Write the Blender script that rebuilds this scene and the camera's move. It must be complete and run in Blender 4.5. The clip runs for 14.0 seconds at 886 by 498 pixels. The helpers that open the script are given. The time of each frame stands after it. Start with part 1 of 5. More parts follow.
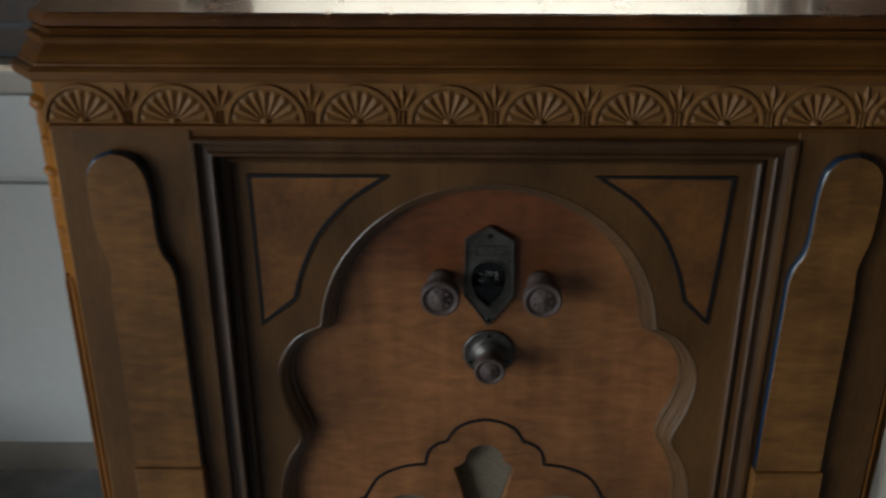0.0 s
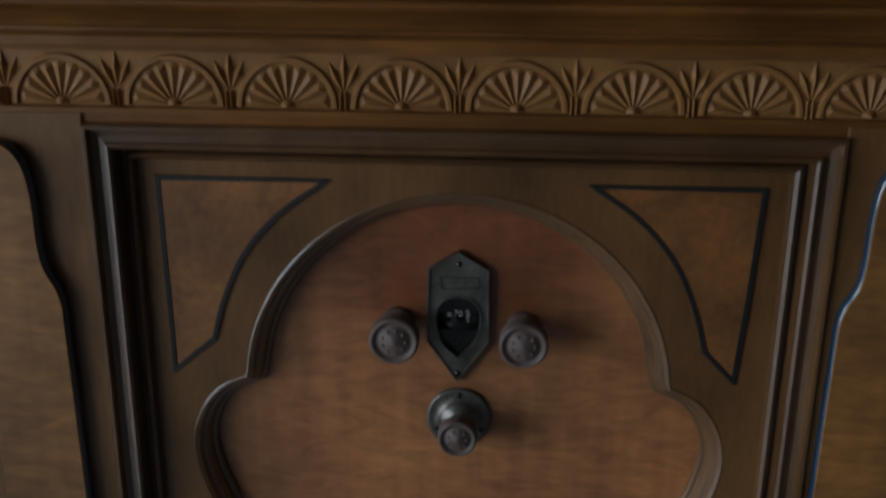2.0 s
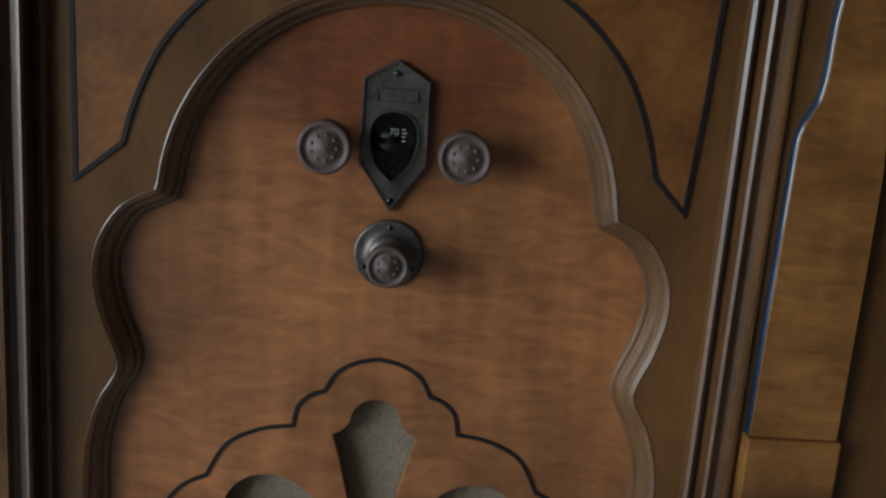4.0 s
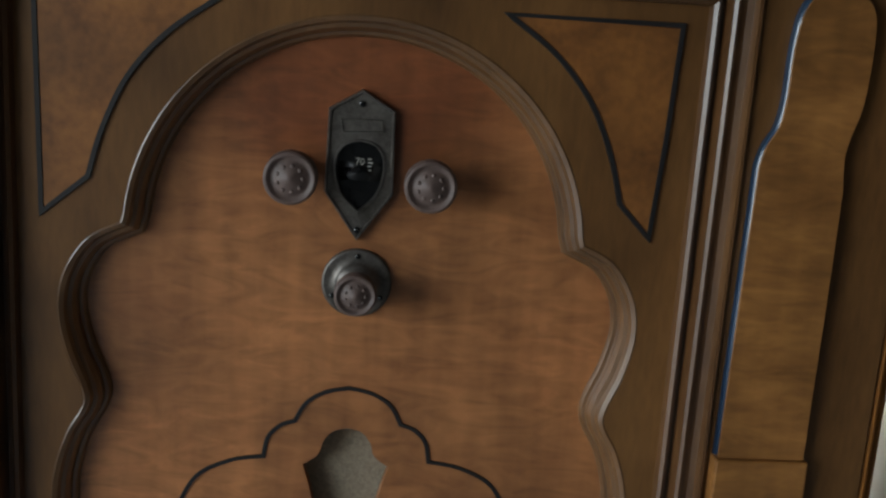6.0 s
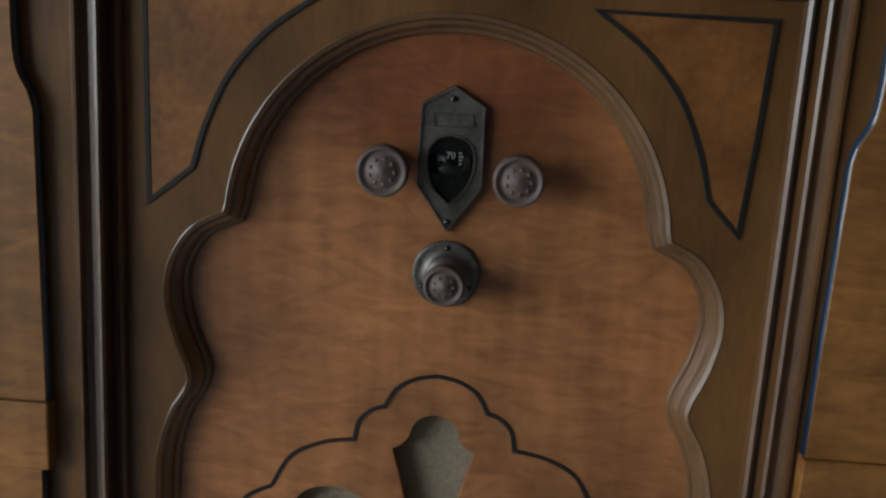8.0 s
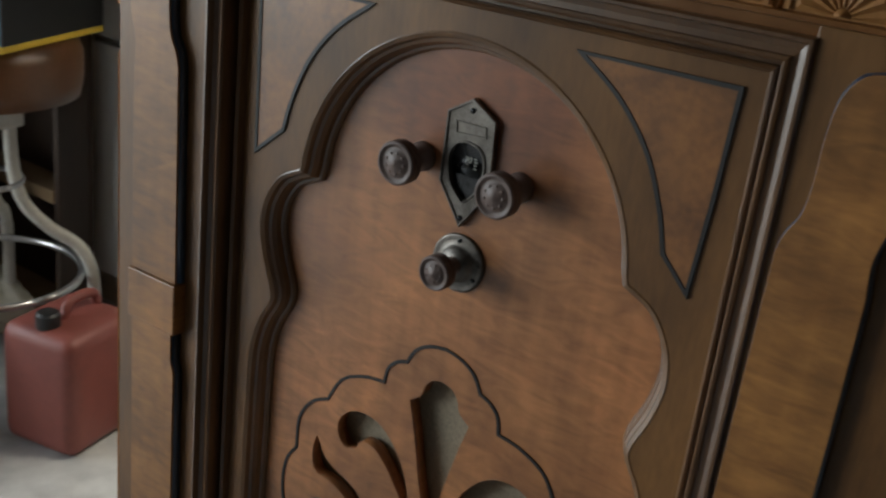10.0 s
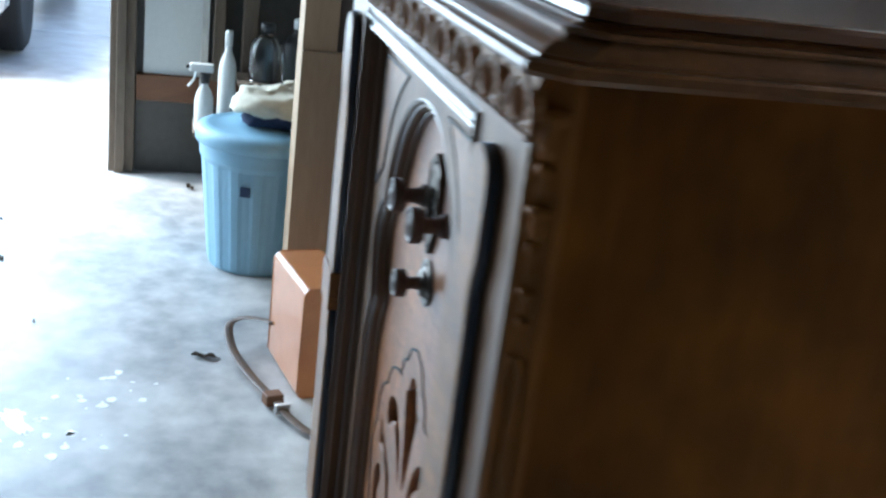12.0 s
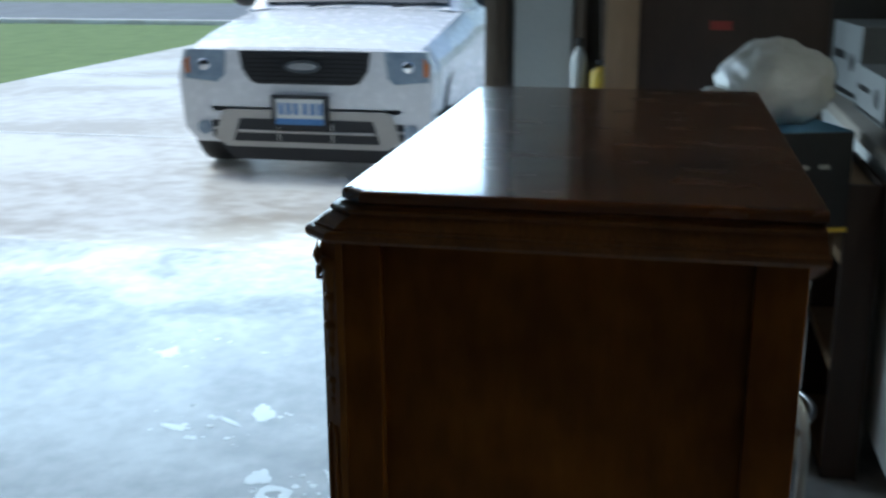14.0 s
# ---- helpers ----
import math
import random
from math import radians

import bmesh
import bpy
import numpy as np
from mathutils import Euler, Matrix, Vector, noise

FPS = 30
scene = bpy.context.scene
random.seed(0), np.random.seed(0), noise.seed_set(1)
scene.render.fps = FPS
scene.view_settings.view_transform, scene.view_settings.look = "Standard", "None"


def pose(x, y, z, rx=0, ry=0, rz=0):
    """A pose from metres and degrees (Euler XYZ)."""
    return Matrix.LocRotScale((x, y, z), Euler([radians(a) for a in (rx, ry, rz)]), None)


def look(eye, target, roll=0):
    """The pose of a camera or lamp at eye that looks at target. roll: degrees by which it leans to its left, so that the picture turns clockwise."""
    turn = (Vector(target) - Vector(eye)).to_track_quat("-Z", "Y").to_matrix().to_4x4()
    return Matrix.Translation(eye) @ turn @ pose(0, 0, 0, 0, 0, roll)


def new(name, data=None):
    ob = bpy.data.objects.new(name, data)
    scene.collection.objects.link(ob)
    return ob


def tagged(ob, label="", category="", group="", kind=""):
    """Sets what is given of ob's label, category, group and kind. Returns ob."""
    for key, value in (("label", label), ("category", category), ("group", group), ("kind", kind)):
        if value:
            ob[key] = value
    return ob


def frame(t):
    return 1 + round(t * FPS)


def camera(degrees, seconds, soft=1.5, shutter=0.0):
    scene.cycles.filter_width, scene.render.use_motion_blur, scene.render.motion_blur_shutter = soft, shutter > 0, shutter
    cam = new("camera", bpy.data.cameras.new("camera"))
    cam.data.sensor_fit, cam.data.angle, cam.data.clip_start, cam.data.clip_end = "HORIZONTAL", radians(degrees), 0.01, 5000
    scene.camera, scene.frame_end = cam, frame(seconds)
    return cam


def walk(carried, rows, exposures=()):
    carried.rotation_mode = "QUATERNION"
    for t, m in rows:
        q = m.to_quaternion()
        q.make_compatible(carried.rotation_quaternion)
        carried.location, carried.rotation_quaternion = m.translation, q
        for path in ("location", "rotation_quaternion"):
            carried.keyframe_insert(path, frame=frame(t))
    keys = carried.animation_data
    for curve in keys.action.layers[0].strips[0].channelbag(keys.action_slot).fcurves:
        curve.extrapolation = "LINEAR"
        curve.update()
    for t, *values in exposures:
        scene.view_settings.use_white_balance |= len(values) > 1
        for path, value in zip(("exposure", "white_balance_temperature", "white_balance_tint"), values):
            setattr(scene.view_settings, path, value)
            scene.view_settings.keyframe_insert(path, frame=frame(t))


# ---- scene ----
cam = camera(45.0, 14.0, soft=2.4, shutter=0.4)
PATH = [
    (0, (-0.034, -0.813, 1.368), (-0.048, 0.974, 0.47), 0.1),
    (0.5, (-0.004, -0.764, 1.344), (0.044, 1.023, 0.447), 0.4),
    (1, (0.01, -0.76, 1.305), (-0.013, 1.131, 0.652), 0.7),
    (1.5, (0.023, -0.711, 1.27), (-0.082, 1.2, 0.692), 0.2),
    (2, (0.022, -0.676, 1.219), (-0.068, 1.208, 0.555), 0.5),
    (2.5, (0.024, -0.654, 1.159), (-0.036, 1.217, 0.455), 2.1),
    (3, (0.015, -0.668, 1.043), (0.044, 1.263, 0.525), 3.8),
    (3.2, (0.008, -0.67, 1.027), (0.066, 1.265, 0.525), 4.1),
    (5.5, (0.003, -0.676, 1.028), (0.118, 1.265, 0.563), 4.3),
    (6, (0.009, -0.676, 1.033), (0.146, 1.267, 0.579), 3.8),
    (6.5, (0.01, -0.682, 1.029), (0.13, 1.265, 0.585), 4.1),
    (7, (0.004, -0.684, 1.032), (0.116, 1.263, 0.587), 4.0),
    (7.5, (0.006, -0.684, 1.03), (0.122, 1.264, 0.591), 4.2),
    (8, (0.025, -0.69, 1.038), (-0.048, 1.249, 0.556), 3.4),
    (8.2, (0.051, -0.704, 1.051), (-0.07, 1.239, 0.594), 2.4),
    (10.3, (0.491, -0.582, 1.162), (-0.671, 0.873, 0.433), 5.2),
    (10.5, (0.545, -0.546, 1.169), (-0.709, 0.836, 0.448), 3.9),
    (11, (0.657, -0.418, 1.154), (-0.899, 0.553, 0.355), 6.3),
    (11.3, (0.718, -0.343, 1.163), (-0.909, 0.526, 0.388), 4.7),
    (11.5, (0.766, -0.316, 1.177), (-0.934, 0.452, 0.457), 3.8),
    (11.8, (0.883, -0.308, 1.223), (-0.902, 0.271, 0.531), 6.0),
    (12, (0.935, -0.225, 1.217), (-0.887, 0.275, 0.559), 7.3),
    (12.2, (1.025, -0.185, 1.255), (-0.82, 0.238, 0.607), 3.9),
    (12.5, (1.081, -0.077, 1.259), (-0.81, 0.08, 0.627), 3.2),
    (12.8, (1.194, 0.024, 1.274), (-0.688, -0.030, 0.600), 1.6),
    (13, (1.167, 0.077, 1.257), (-0.716, 0.009, 0.586), 0.7),
    (13.2, (1.195, 0.113, 1.271), (-0.701, 0.051, 0.64), 1.0),
    (13.5, (1.271, 0.144, 1.307), (-0.618, 0.046, 0.656), 0.9),
    (13.8, (1.262, 0.204, 1.344), (-0.639, -0.031, 0.769), -1.7),
    (14, (1.221, 0.269, 1.358), (-0.665, -0.118, 0.817), -0.2),
]
EXPOSURES = [(0.0, 0.2, 6700, 9), (0.6, 0.55, 5900, 7), (1.5, 0.5, 6500, 8), (2.0, 0.55, 6200, 8), (3.0, 0.92, 6300, 8), (5.5, 1.02, 6800, 9), (8.2, 1.0, 6800, 9), (10.5, 1.25, 7000, 9), (11.0, 1.65, 6000, 5), (11.5, 1.75, 6000, 5), (12.0, 1.75, 5700, 4), (12.5, 1.45, 5500, 2), (12.8, 0.85, 5400, 1), (13.2, 0.5, 5500, 0), (14.0, 0.45, 5500, 0)]
walk(cam, [(t, look(eye, target, roll)) for t, eye, target, roll in PATH], EXPOSURES)

# ---- world and sun ----
world = bpy.data.worlds.new("overcast_sky")
world.use_nodes = True
scene.world = world
wn = world.node_tree
sky = wn.nodes.new("ShaderNodeTexSky")
sky.sky_type = "NISHITA"
sky.sun_disc = False
sky.sun_elevation, sky.sun_rotation = radians(52), radians(200)
sky.air_density, sky.dust_density = 1.0, 3.0
wn.links.new(sky.outputs[0], wn.nodes["Background"].inputs[0])
wn.nodes["Background"].inputs[1].default_value = 0.15

sun_lamp = bpy.data.lights.new("sun", "SUN")
sun_lamp.energy, sun_lamp.angle, sun_lamp.color = 1.5, radians(14), (1.0, 0.96, 0.9)
sun = new("sun", sun_lamp)
sun.matrix_world = look((0, 0, 0), (0.25, 0.55, -0.9))

# daylight that enters by the open garage door
door_lamp = bpy.data.lights.new("door_daylight", "AREA")
door_lamp.shape, door_lamp.size, door_lamp.size_y = "RECTANGLE", 2.7, 1.8
door_lamp.energy, door_lamp.color = 48.0, (0.76, 0.89, 1.0)
door_light = new("door_daylight", door_lamp)
door_light.matrix_world = look((-3.15, -1.85, 1.2), (-1.3, -1.0, 0.0))


# the tubes of the shop light over the bench
tube_lamp = bpy.data.lights.new("shop_light_tubes", "AREA")
tube_lamp.shape, tube_lamp.size, tube_lamp.size_y = "RECTANGLE", 1.15, 0.10
tube_lamp.spread = radians(100)
tube_lamp.energy, tube_lamp.color = 14.0, (1.0, 0.96, 0.86)
tube_light = new("shop_light_tubes", tube_lamp)
tube_light.matrix_world = look((0.12, 1.20, 2.04), (0.12, 1.40, 1.0))


# ---- materials ----
def material(name, base, rough=0.5, metal=0.0, second=None, scale=(8, 8, 8), fine=60.0, bump=0.1, coat=0.0, contrast=(0.35, 0.65), blotch=0.0, vary=0.0, spec=0.5, flecks=0.0, worn=None):
    m = bpy.data.materials.new(name)
    m.use_nodes = True
    n, l = m.node_tree.nodes, m.node_tree.links
    b = n["Principled BSDF"]
    b.inputs["Roughness"].default_value, b.inputs["Metallic"].default_value = rough, metal
    b.inputs["Coat Weight"].default_value = coat
    b.inputs["Coat Roughness"].default_value = 0.1 if coat > 0.9 else 0.22
    b.inputs["Specular IOR Level"].default_value = spec
    co = n.new("ShaderNodeTexCoord")
    mp = n.new("ShaderNodeMapping")
    mp.inputs["Scale"].default_value = scale
    l.new(co.outputs["Object"], mp.inputs[0])
    big = n.new("ShaderNodeTexNoise")
    big.inputs["Scale"].default_value, big.inputs["Detail"].default_value = 1.0, 6.0
    big.inputs["Distortion"].default_value = 0.6
    l.new(mp.outputs[0], big.inputs[0])
    small = n.new("ShaderNodeTexNoise")
    small.inputs["Scale"].default_value, small.inputs["Detail"].default_value = fine / max(scale), 4.0
    l.new(mp.outputs[0], small.inputs[0])
    add = n.new("ShaderNodeMath")
    add.operation = "MULTIPLY_ADD"
    add.inputs[1].default_value = 0.35
    l.new(small.outputs[0], add.inputs[0])
    part_of = n.new("ShaderNodeMath")
    part_of.operation = "MULTIPLY"
    part_of.inputs[1].default_value = 0.65
    l.new(big.outputs[0], part_of.inputs[0])
    l.new(part_of.outputs[0], add.inputs[2])
    ramp = n.new("ShaderNodeValToRGB")
    second = second or tuple(c * 0.7 for c in base)
    ramp.color_ramp.elements[0].position, ramp.color_ramp.elements[1].position = contrast
    ramp.color_ramp.elements[0].color, ramp.color_ramp.elements[1].color = (*second, 1), (*base, 1)
    l.new(add.outputs[0], ramp.inputs[0])
    out = ramp.outputs[0]
    if blotch:
        wide = n.new("ShaderNodeTexNoise")
        wide.inputs["Scale"].default_value, wide.inputs["Detail"].default_value = 7.0, 3.0
        l.new(co.outputs["Object"], wide.inputs[0])
        tone = n.new("ShaderNodeMapRange")
        tone.inputs[1].default_value, tone.inputs[2].default_value = 0.34, 0.66
        tone.inputs[3].default_value, tone.inputs[4].default_value = 1 - blotch, 1 + 0.35 * blotch
        l.new(wide.outputs[0], tone.inputs[0])
        toned = n.new("ShaderNodeHueSaturation")
        l.new(tone.outputs[0], toned.inputs["Value"])
        l.new(out, toned.inputs["Color"])
        out = toned.outputs[0]
    if flecks:
        # short level curls of the figure, crossed by faint upright bands
        fm = n.new("ShaderNodeMapping")
        fm.inputs["Scale"].default_value = (20, 20, 62)
        l.new(co.outputs["Object"], fm.inputs[0])
        curl = n.new("ShaderNodeTexNoise")
        curl.inputs["Scale"].default_value, curl.inputs["Detail"].default_value, curl.inputs["Distortion"].default_value = 1.0, 3.0, 2.0
        l.new(fm.outputs[0], curl.inputs[0])
        bm_ = n.new("ShaderNodeMapping")
        bm_.inputs["Scale"].default_value = (60, 60, 6)
        l.new(co.outputs["Object"], bm_.inputs[0])
        band = n.new("ShaderNodeTexNoise")
        band.inputs["Scale"].default_value, band.inputs["Detail"].default_value = 1.0, 4.0
        l.new(bm_.outputs[0], band.inputs[0])
        both = n.new("ShaderNodeMath")
        both.operation = "MULTIPLY_ADD"
        both.inputs[1].default_value = 0.75
        l.new(band.outputs[0], both.inputs[0])
        l.new(curl.outputs[0], both.inputs[2])
        fr = n.new("ShaderNodeMapRange")
        fr.inputs[1].default_value, fr.inputs[2].default_value = 0.62, 1.10
        fr.inputs[3].default_value, fr.inputs[4].default_value = 1 - flecks, 1 + 0.8 * flecks
        l.new(both.outputs[0], fr.inputs[0])
        fh = n.new("ShaderNodeHueSaturation")
        l.new(fr.outputs[0], fh.inputs["Value"])
        l.new(out, fh.inputs["Color"])
        out = fh.outputs[0]
    if worn:
        # an uneven patch made redder and darker than the rest: centre, reach, depth
        centre, reach, depth = worn
        off = n.new("ShaderNodeMapping")
        off.vector_type = "TEXTURE"
        off.inputs["Location"].default_value, off.inputs["Scale"].default_value = centre, reach
        l.new(co.outputs["Object"], off.inputs[0])
        far = n.new("ShaderNodeVectorMath")
        far.operation = "LENGTH"
        l.new(off.outputs[0], far.inputs[0])
        uneven = n.new("ShaderNodeTexNoise")
        uneven.inputs["Scale"].default_value, uneven.inputs["Detail"].default_value = 16.0, 4.0
        l.new(co.outputs["Object"], uneven.inputs[0])
        edge = n.new("ShaderNodeMath")
        edge.operation = "MULTIPLY_ADD"
        edge.inputs[1].default_value = 0.7
        l.new(uneven.outputs[0], edge.inputs[0])
        l.new(far.outputs["Value"], edge.inputs[2])
        fade = n.new("ShaderNodeMapRange")
        fade.interpolation_type = "SMOOTHSTEP"
        fade.inputs[1].default_value, fade.inputs[2].default_value = 0.65, 1.55
        fade.inputs[3].default_value, fade.inputs[4].default_value = depth, 0.0
        l.new(edge.outputs[0], fade.inputs[0])
        patch_tint = n.new("ShaderNodeMix")
        patch_tint.data_type, patch_tint.blend_type = "RGBA", "MULTIPLY"
        patch_tint.inputs["B"].default_value = (0.50, 0.36, 0.34, 1)
        l.new(fade.outputs[0], patch_tint.inputs["Factor"])
        l.new(out, patch_tint.inputs["A"])
        out = patch_tint.outputs["Result"]
    if vary:
        info = n.new("ShaderNodeObjectInfo")
        hsv = n.new("ShaderNodeHueSaturation")
        mr = n.new("ShaderNodeMapRange")
        mr.inputs[3].default_value, mr.inputs[4].default_value = 1 - vary, 1 + vary
        l.new(info.outputs["Random"], mr.inputs[0])
        l.new(mr.outputs[0], hsv.inputs["Value"])
        l.new(out, hsv.inputs["Color"])
        out = hsv.outputs[0]
    l.new(out, b.inputs["Base Color"])
    rr = n.new("ShaderNodeMapRange")
    rr.inputs[3].default_value, rr.inputs[4].default_value = max(rough - 0.08, 0.02), min(rough + 0.1, 1)
    l.new(small.outputs[0], rr.inputs[0])
    l.new(rr.outputs[0], b.inputs["Roughness"])
    if bump:
        bp = n.new("ShaderNodeBump")
        bp.inputs["Strength"].default_value, bp.inputs["Distance"].default_value = bump, 0.002
        l.new(add.outputs[0], bp.inputs["Height"])
        l.new(bp.outputs[0], b.inputs["Normal"])
    return m


def glow(name, color, strength):
    m = bpy.data.materials.new(name)
    m.use_nodes = True
    b = m.node_tree.nodes["Principled BSDF"]
    b.inputs["Emission Color"].default_value, b.inputs["Emission Strength"].default_value = (*color, 1), strength
    return m


WALNUT = material("walnut", (0.215, 0.098, 0.030), 0.42, second=(0.120, 0.052, 0.016), scale=(22, 22, 5), fine=240, bump=0.10, coat=0.15, spec=0.35, blotch=0.35)
MOULDING = material("dark_polished_moulding", (0.150, 0.068, 0.024), 0.36, second=(0.080, 0.035, 0.013), scale=(22, 22, 5), fine=240, bump=0.06, coat=0.5, blotch=0.3)
POLISHED = material("polished_arch_moulding", (0.20, 0.096, 0.036), 0.36, second=(0.115, 0.054, 0.020), scale=(22, 22, 5), fine=240, bump=0.05, coat=0.7, blotch=0.3)
WALNUT_H = material("walnut_level", (0.26, 0.098, 0.019), 0.36, second=(0.14, 0.050, 0.010), scale=(4, 22, 22), fine=240, bump=0.08, coat=0.3, spec=0.35, blotch=0.35)
# the veneer's patch is darker and redder round the dial and above it
FIGURED = material("figured_veneer", (0.47, 0.190, 0.066), 0.40, second=(0.35, 0.130, 0.045), scale=(15, 15, 17), fine=110, bump=0.06, coat=0.25, contrast=(0.30, 0.70), blotch=0.40, flecks=0.28, worn=((0.0, 0.02, 0.968), (0.135, 1.0, 0.080), 0.9))
BURL = material("burl_veneer", (0.34, 0.130, 0.030), 0.42, second=(0.16, 0.058, 0.015), scale=(26, 26, 26), fine=170, bump=0.08, coat=0.35, blotch=0.5)
PILASTER = material("pilaster_veneer", (0.35, 0.150, 0.040), 0.42, second=(0.20, 0.082, 0.022), scale=(6, 6, 22), fine=150, bump=0.06, coat=0.15, spec=0.4, blotch=0.5, flecks=0.25)
TOPWOOD = material("top_veneer", (0.190, 0.064, 0.013), 0.24, second=(0.085, 0.027, 0.006), scale=(8, 2.2, 8), fine=40, bump=0.0, coat=1.0, blotch=0.5)
SIDEWOOD = material("side_veneer", (0.34, 0.115, 0.010), 0.5, second=(0.19, 0.060, 0.004), scale=(5, 5, 1.6), fine=60, bump=0.03, coat=0.0, spec=0.16, blotch=0.5)
CORNER = material("corner_veneer", (0.40, 0.145, 0.018), 0.46, second=(0.25, 0.086, 0.010), scale=(9, 9, 2.4), fine=90, bump=0.05, coat=0.1, spec=0.25, blotch=0.35)
CARVED = material("carved_wood", (0.33, 0.150, 0.046), 0.5, second=(0.23, 0.10, 0.030), scale=(30, 30, 30), fine=300, bump=0.15, coat=0.0, spec=0.3)
# black edge; the blue sheen of reflected sky is painted into its base
GLOSSBLACK = material("ebonised_edge_sky_tint", (0.010, 0.036, 0.075), 0.34, bump=0.0, coat=1.0)
INLAY = material("black_inlay", (0.012, 0.011, 0.011), 0.5, bump=0.0)
BRONZE = material("aged_bronze", (0.20, 0.18, 0.16), 0.42, metal=0.75, second=(0.08, 0.07, 0.06), scale=(60, 60, 60), fine=500, bump=0.15)
BAKELITE = material("brown_knob", (0.15, 0.10, 0.085), 0.5, second=(0.085, 0.056, 0.048), scale=(60, 60, 60), fine=500, bump=0.1)
DIALBLACK = material("dial_black", (0.01, 0.01, 0.01), 0.25, bump=0.0)
DIALINK = material("dial_ink", (0.7, 0.68, 0.6), 0.6, bump=0.0)
CLOTH = material("grille_cloth", (0.34, 0.28, 0.2), 0.9, second=(0.22, 0.18, 0.13), scale=(300, 300, 300), fine=900, bump=0.4)
CONCRETE = material("concrete", (0.58, 0.58, 0.565), 0.38, second=(0.29, 0.295, 0.30), scale=(1.9, 1.9, 1.9), fine=16, bump=0.0, contrast=(0.38, 0.61), blotch=0.16, spec=0.42)
DRIVE = material("driveway_concrete", (0.66, 0.65, 0.62), 0.32, second=(0.41, 0.37, 0.32), scale=(0.75, 0.55, 0.8), fine=9, bump=0.0, contrast=(0.42, 0.56))
GRASS = material("grass", (0.15, 0.22, 0.07), 0.9, second=(0.10, 0.16, 0.045), scale=(3, 3, 3), fine=80, bump=0.5)
ASPHALT = material("asphalt", (0.15, 0.17, 0.19), 0.7, second=(0.10, 0.115, 0.13), scale=(2, 2, 2), fine=120, bump=0.3)
PLASTER = material("white_wall_paint", (0.80, 0.79, 0.75), 0.8, second=(0.70, 0.69, 0.65), scale=(2, 2, 2), fine=30, bump=0.06)
# wall and ceiling colour darkened so that the room bounces less light
DARKWALL = material("low_bounce_wall", (0.12, 0.11, 0.098), 0.85, second=(0.075, 0.069, 0.062), scale=(2, 2, 2), fine=30, bump=0.06)


# ---- mesh helpers ----
def finish(name, bm, mat, parent=None, label="", smooth=False):
    bmesh.ops.recalc_face_normals(bm, faces=bm.faces)
    me = bpy.data.meshes.new(name)
    bm.to_mesh(me)
    bm.free()
    me.materials.append(mat)
    if smooth:
        for p in me.polygons:
            p.use_smooth = True
    ob = new(name, me)
    if parent:
        ob.parent = parent
    if label:
        ob["label"] = label
    return ob


def part(name, bm, mat, parent, label="", smooth=False):
    return finish(name, bm, mat, parent, label, smooth)


def empty(name, m=None):
    ob = new(name)
    if m:
        ob.matrix_basis = m
    return ob


def box(bm, lo, hi, bevel=0.0, turn=None):
    c = [(a + b) / 2 for a, b in zip(lo, hi)]
    d = [abs(b - a) for a, b in zip(lo, hi)]
    m = Matrix.Translation(c) @ (turn or Matrix()) @ Matrix.Diagonal((*d, 1))
    made = bmesh.ops.create_cube(bm, size=1, matrix=m)["verts"]
    if bevel:
        edges = list({e for v in made for e in v.link_edges})
        bmesh.ops.bevel(bm, geom=edges, offset=bevel, segments=2, affect="EDGES", profile=0.5)
    return bm


def block(lo, hi, bevel=0.0):
    return box(bmesh.new(), lo, hi, bevel)


def plate(name, outlines, y, depth, mat, parent, label="", bevel=0.0, smooth=False):
    """A board in the x-z plane whose face lies at y, with holes where outlines lie in one another."""
    cu = bpy.data.curves.new(name, "CURVE")
    cu.dimensions, cu.fill_mode, cu.extrude, cu.bevel_depth, cu.bevel_resolution = "2D", "BOTH", max(depth / 2 - bevel, 1e-5), bevel, 2
    if bevel:
        cu.offset = -bevel
    for pts in outlines:
        sp = cu.splines.new("POLY")
        sp.points.add(len(pts) - 1)
        for p, (x, z) in zip(sp.points, pts):
            p.co = (x, z, 0, 1)
        sp.use_cyclic_u = True
    tmp = bpy.data.objects.new(name, cu)
    scene.collection.objects.link(tmp)
    me = bpy.data.meshes.new_from_object(tmp.evaluated_get(bpy.context.evaluated_depsgraph_get()))
    bpy.data.objects.remove(tmp)
    me.transform(pose(0, y + depth / 2, 0, 90))
    joined = bmesh.new()
    joined.from_mesh(me)
    bmesh.ops.remove_doubles(joined, verts=joined.verts, dist=1e-5)
    joined.to_mesh(me)
    joined.free()
    me.name = name
    me.materials.clear()
    me.materials.append(mat)
    ob = new(name, me)
    if parent:
        ob.parent = parent
    if label:
        ob["label"] = label
    return ob


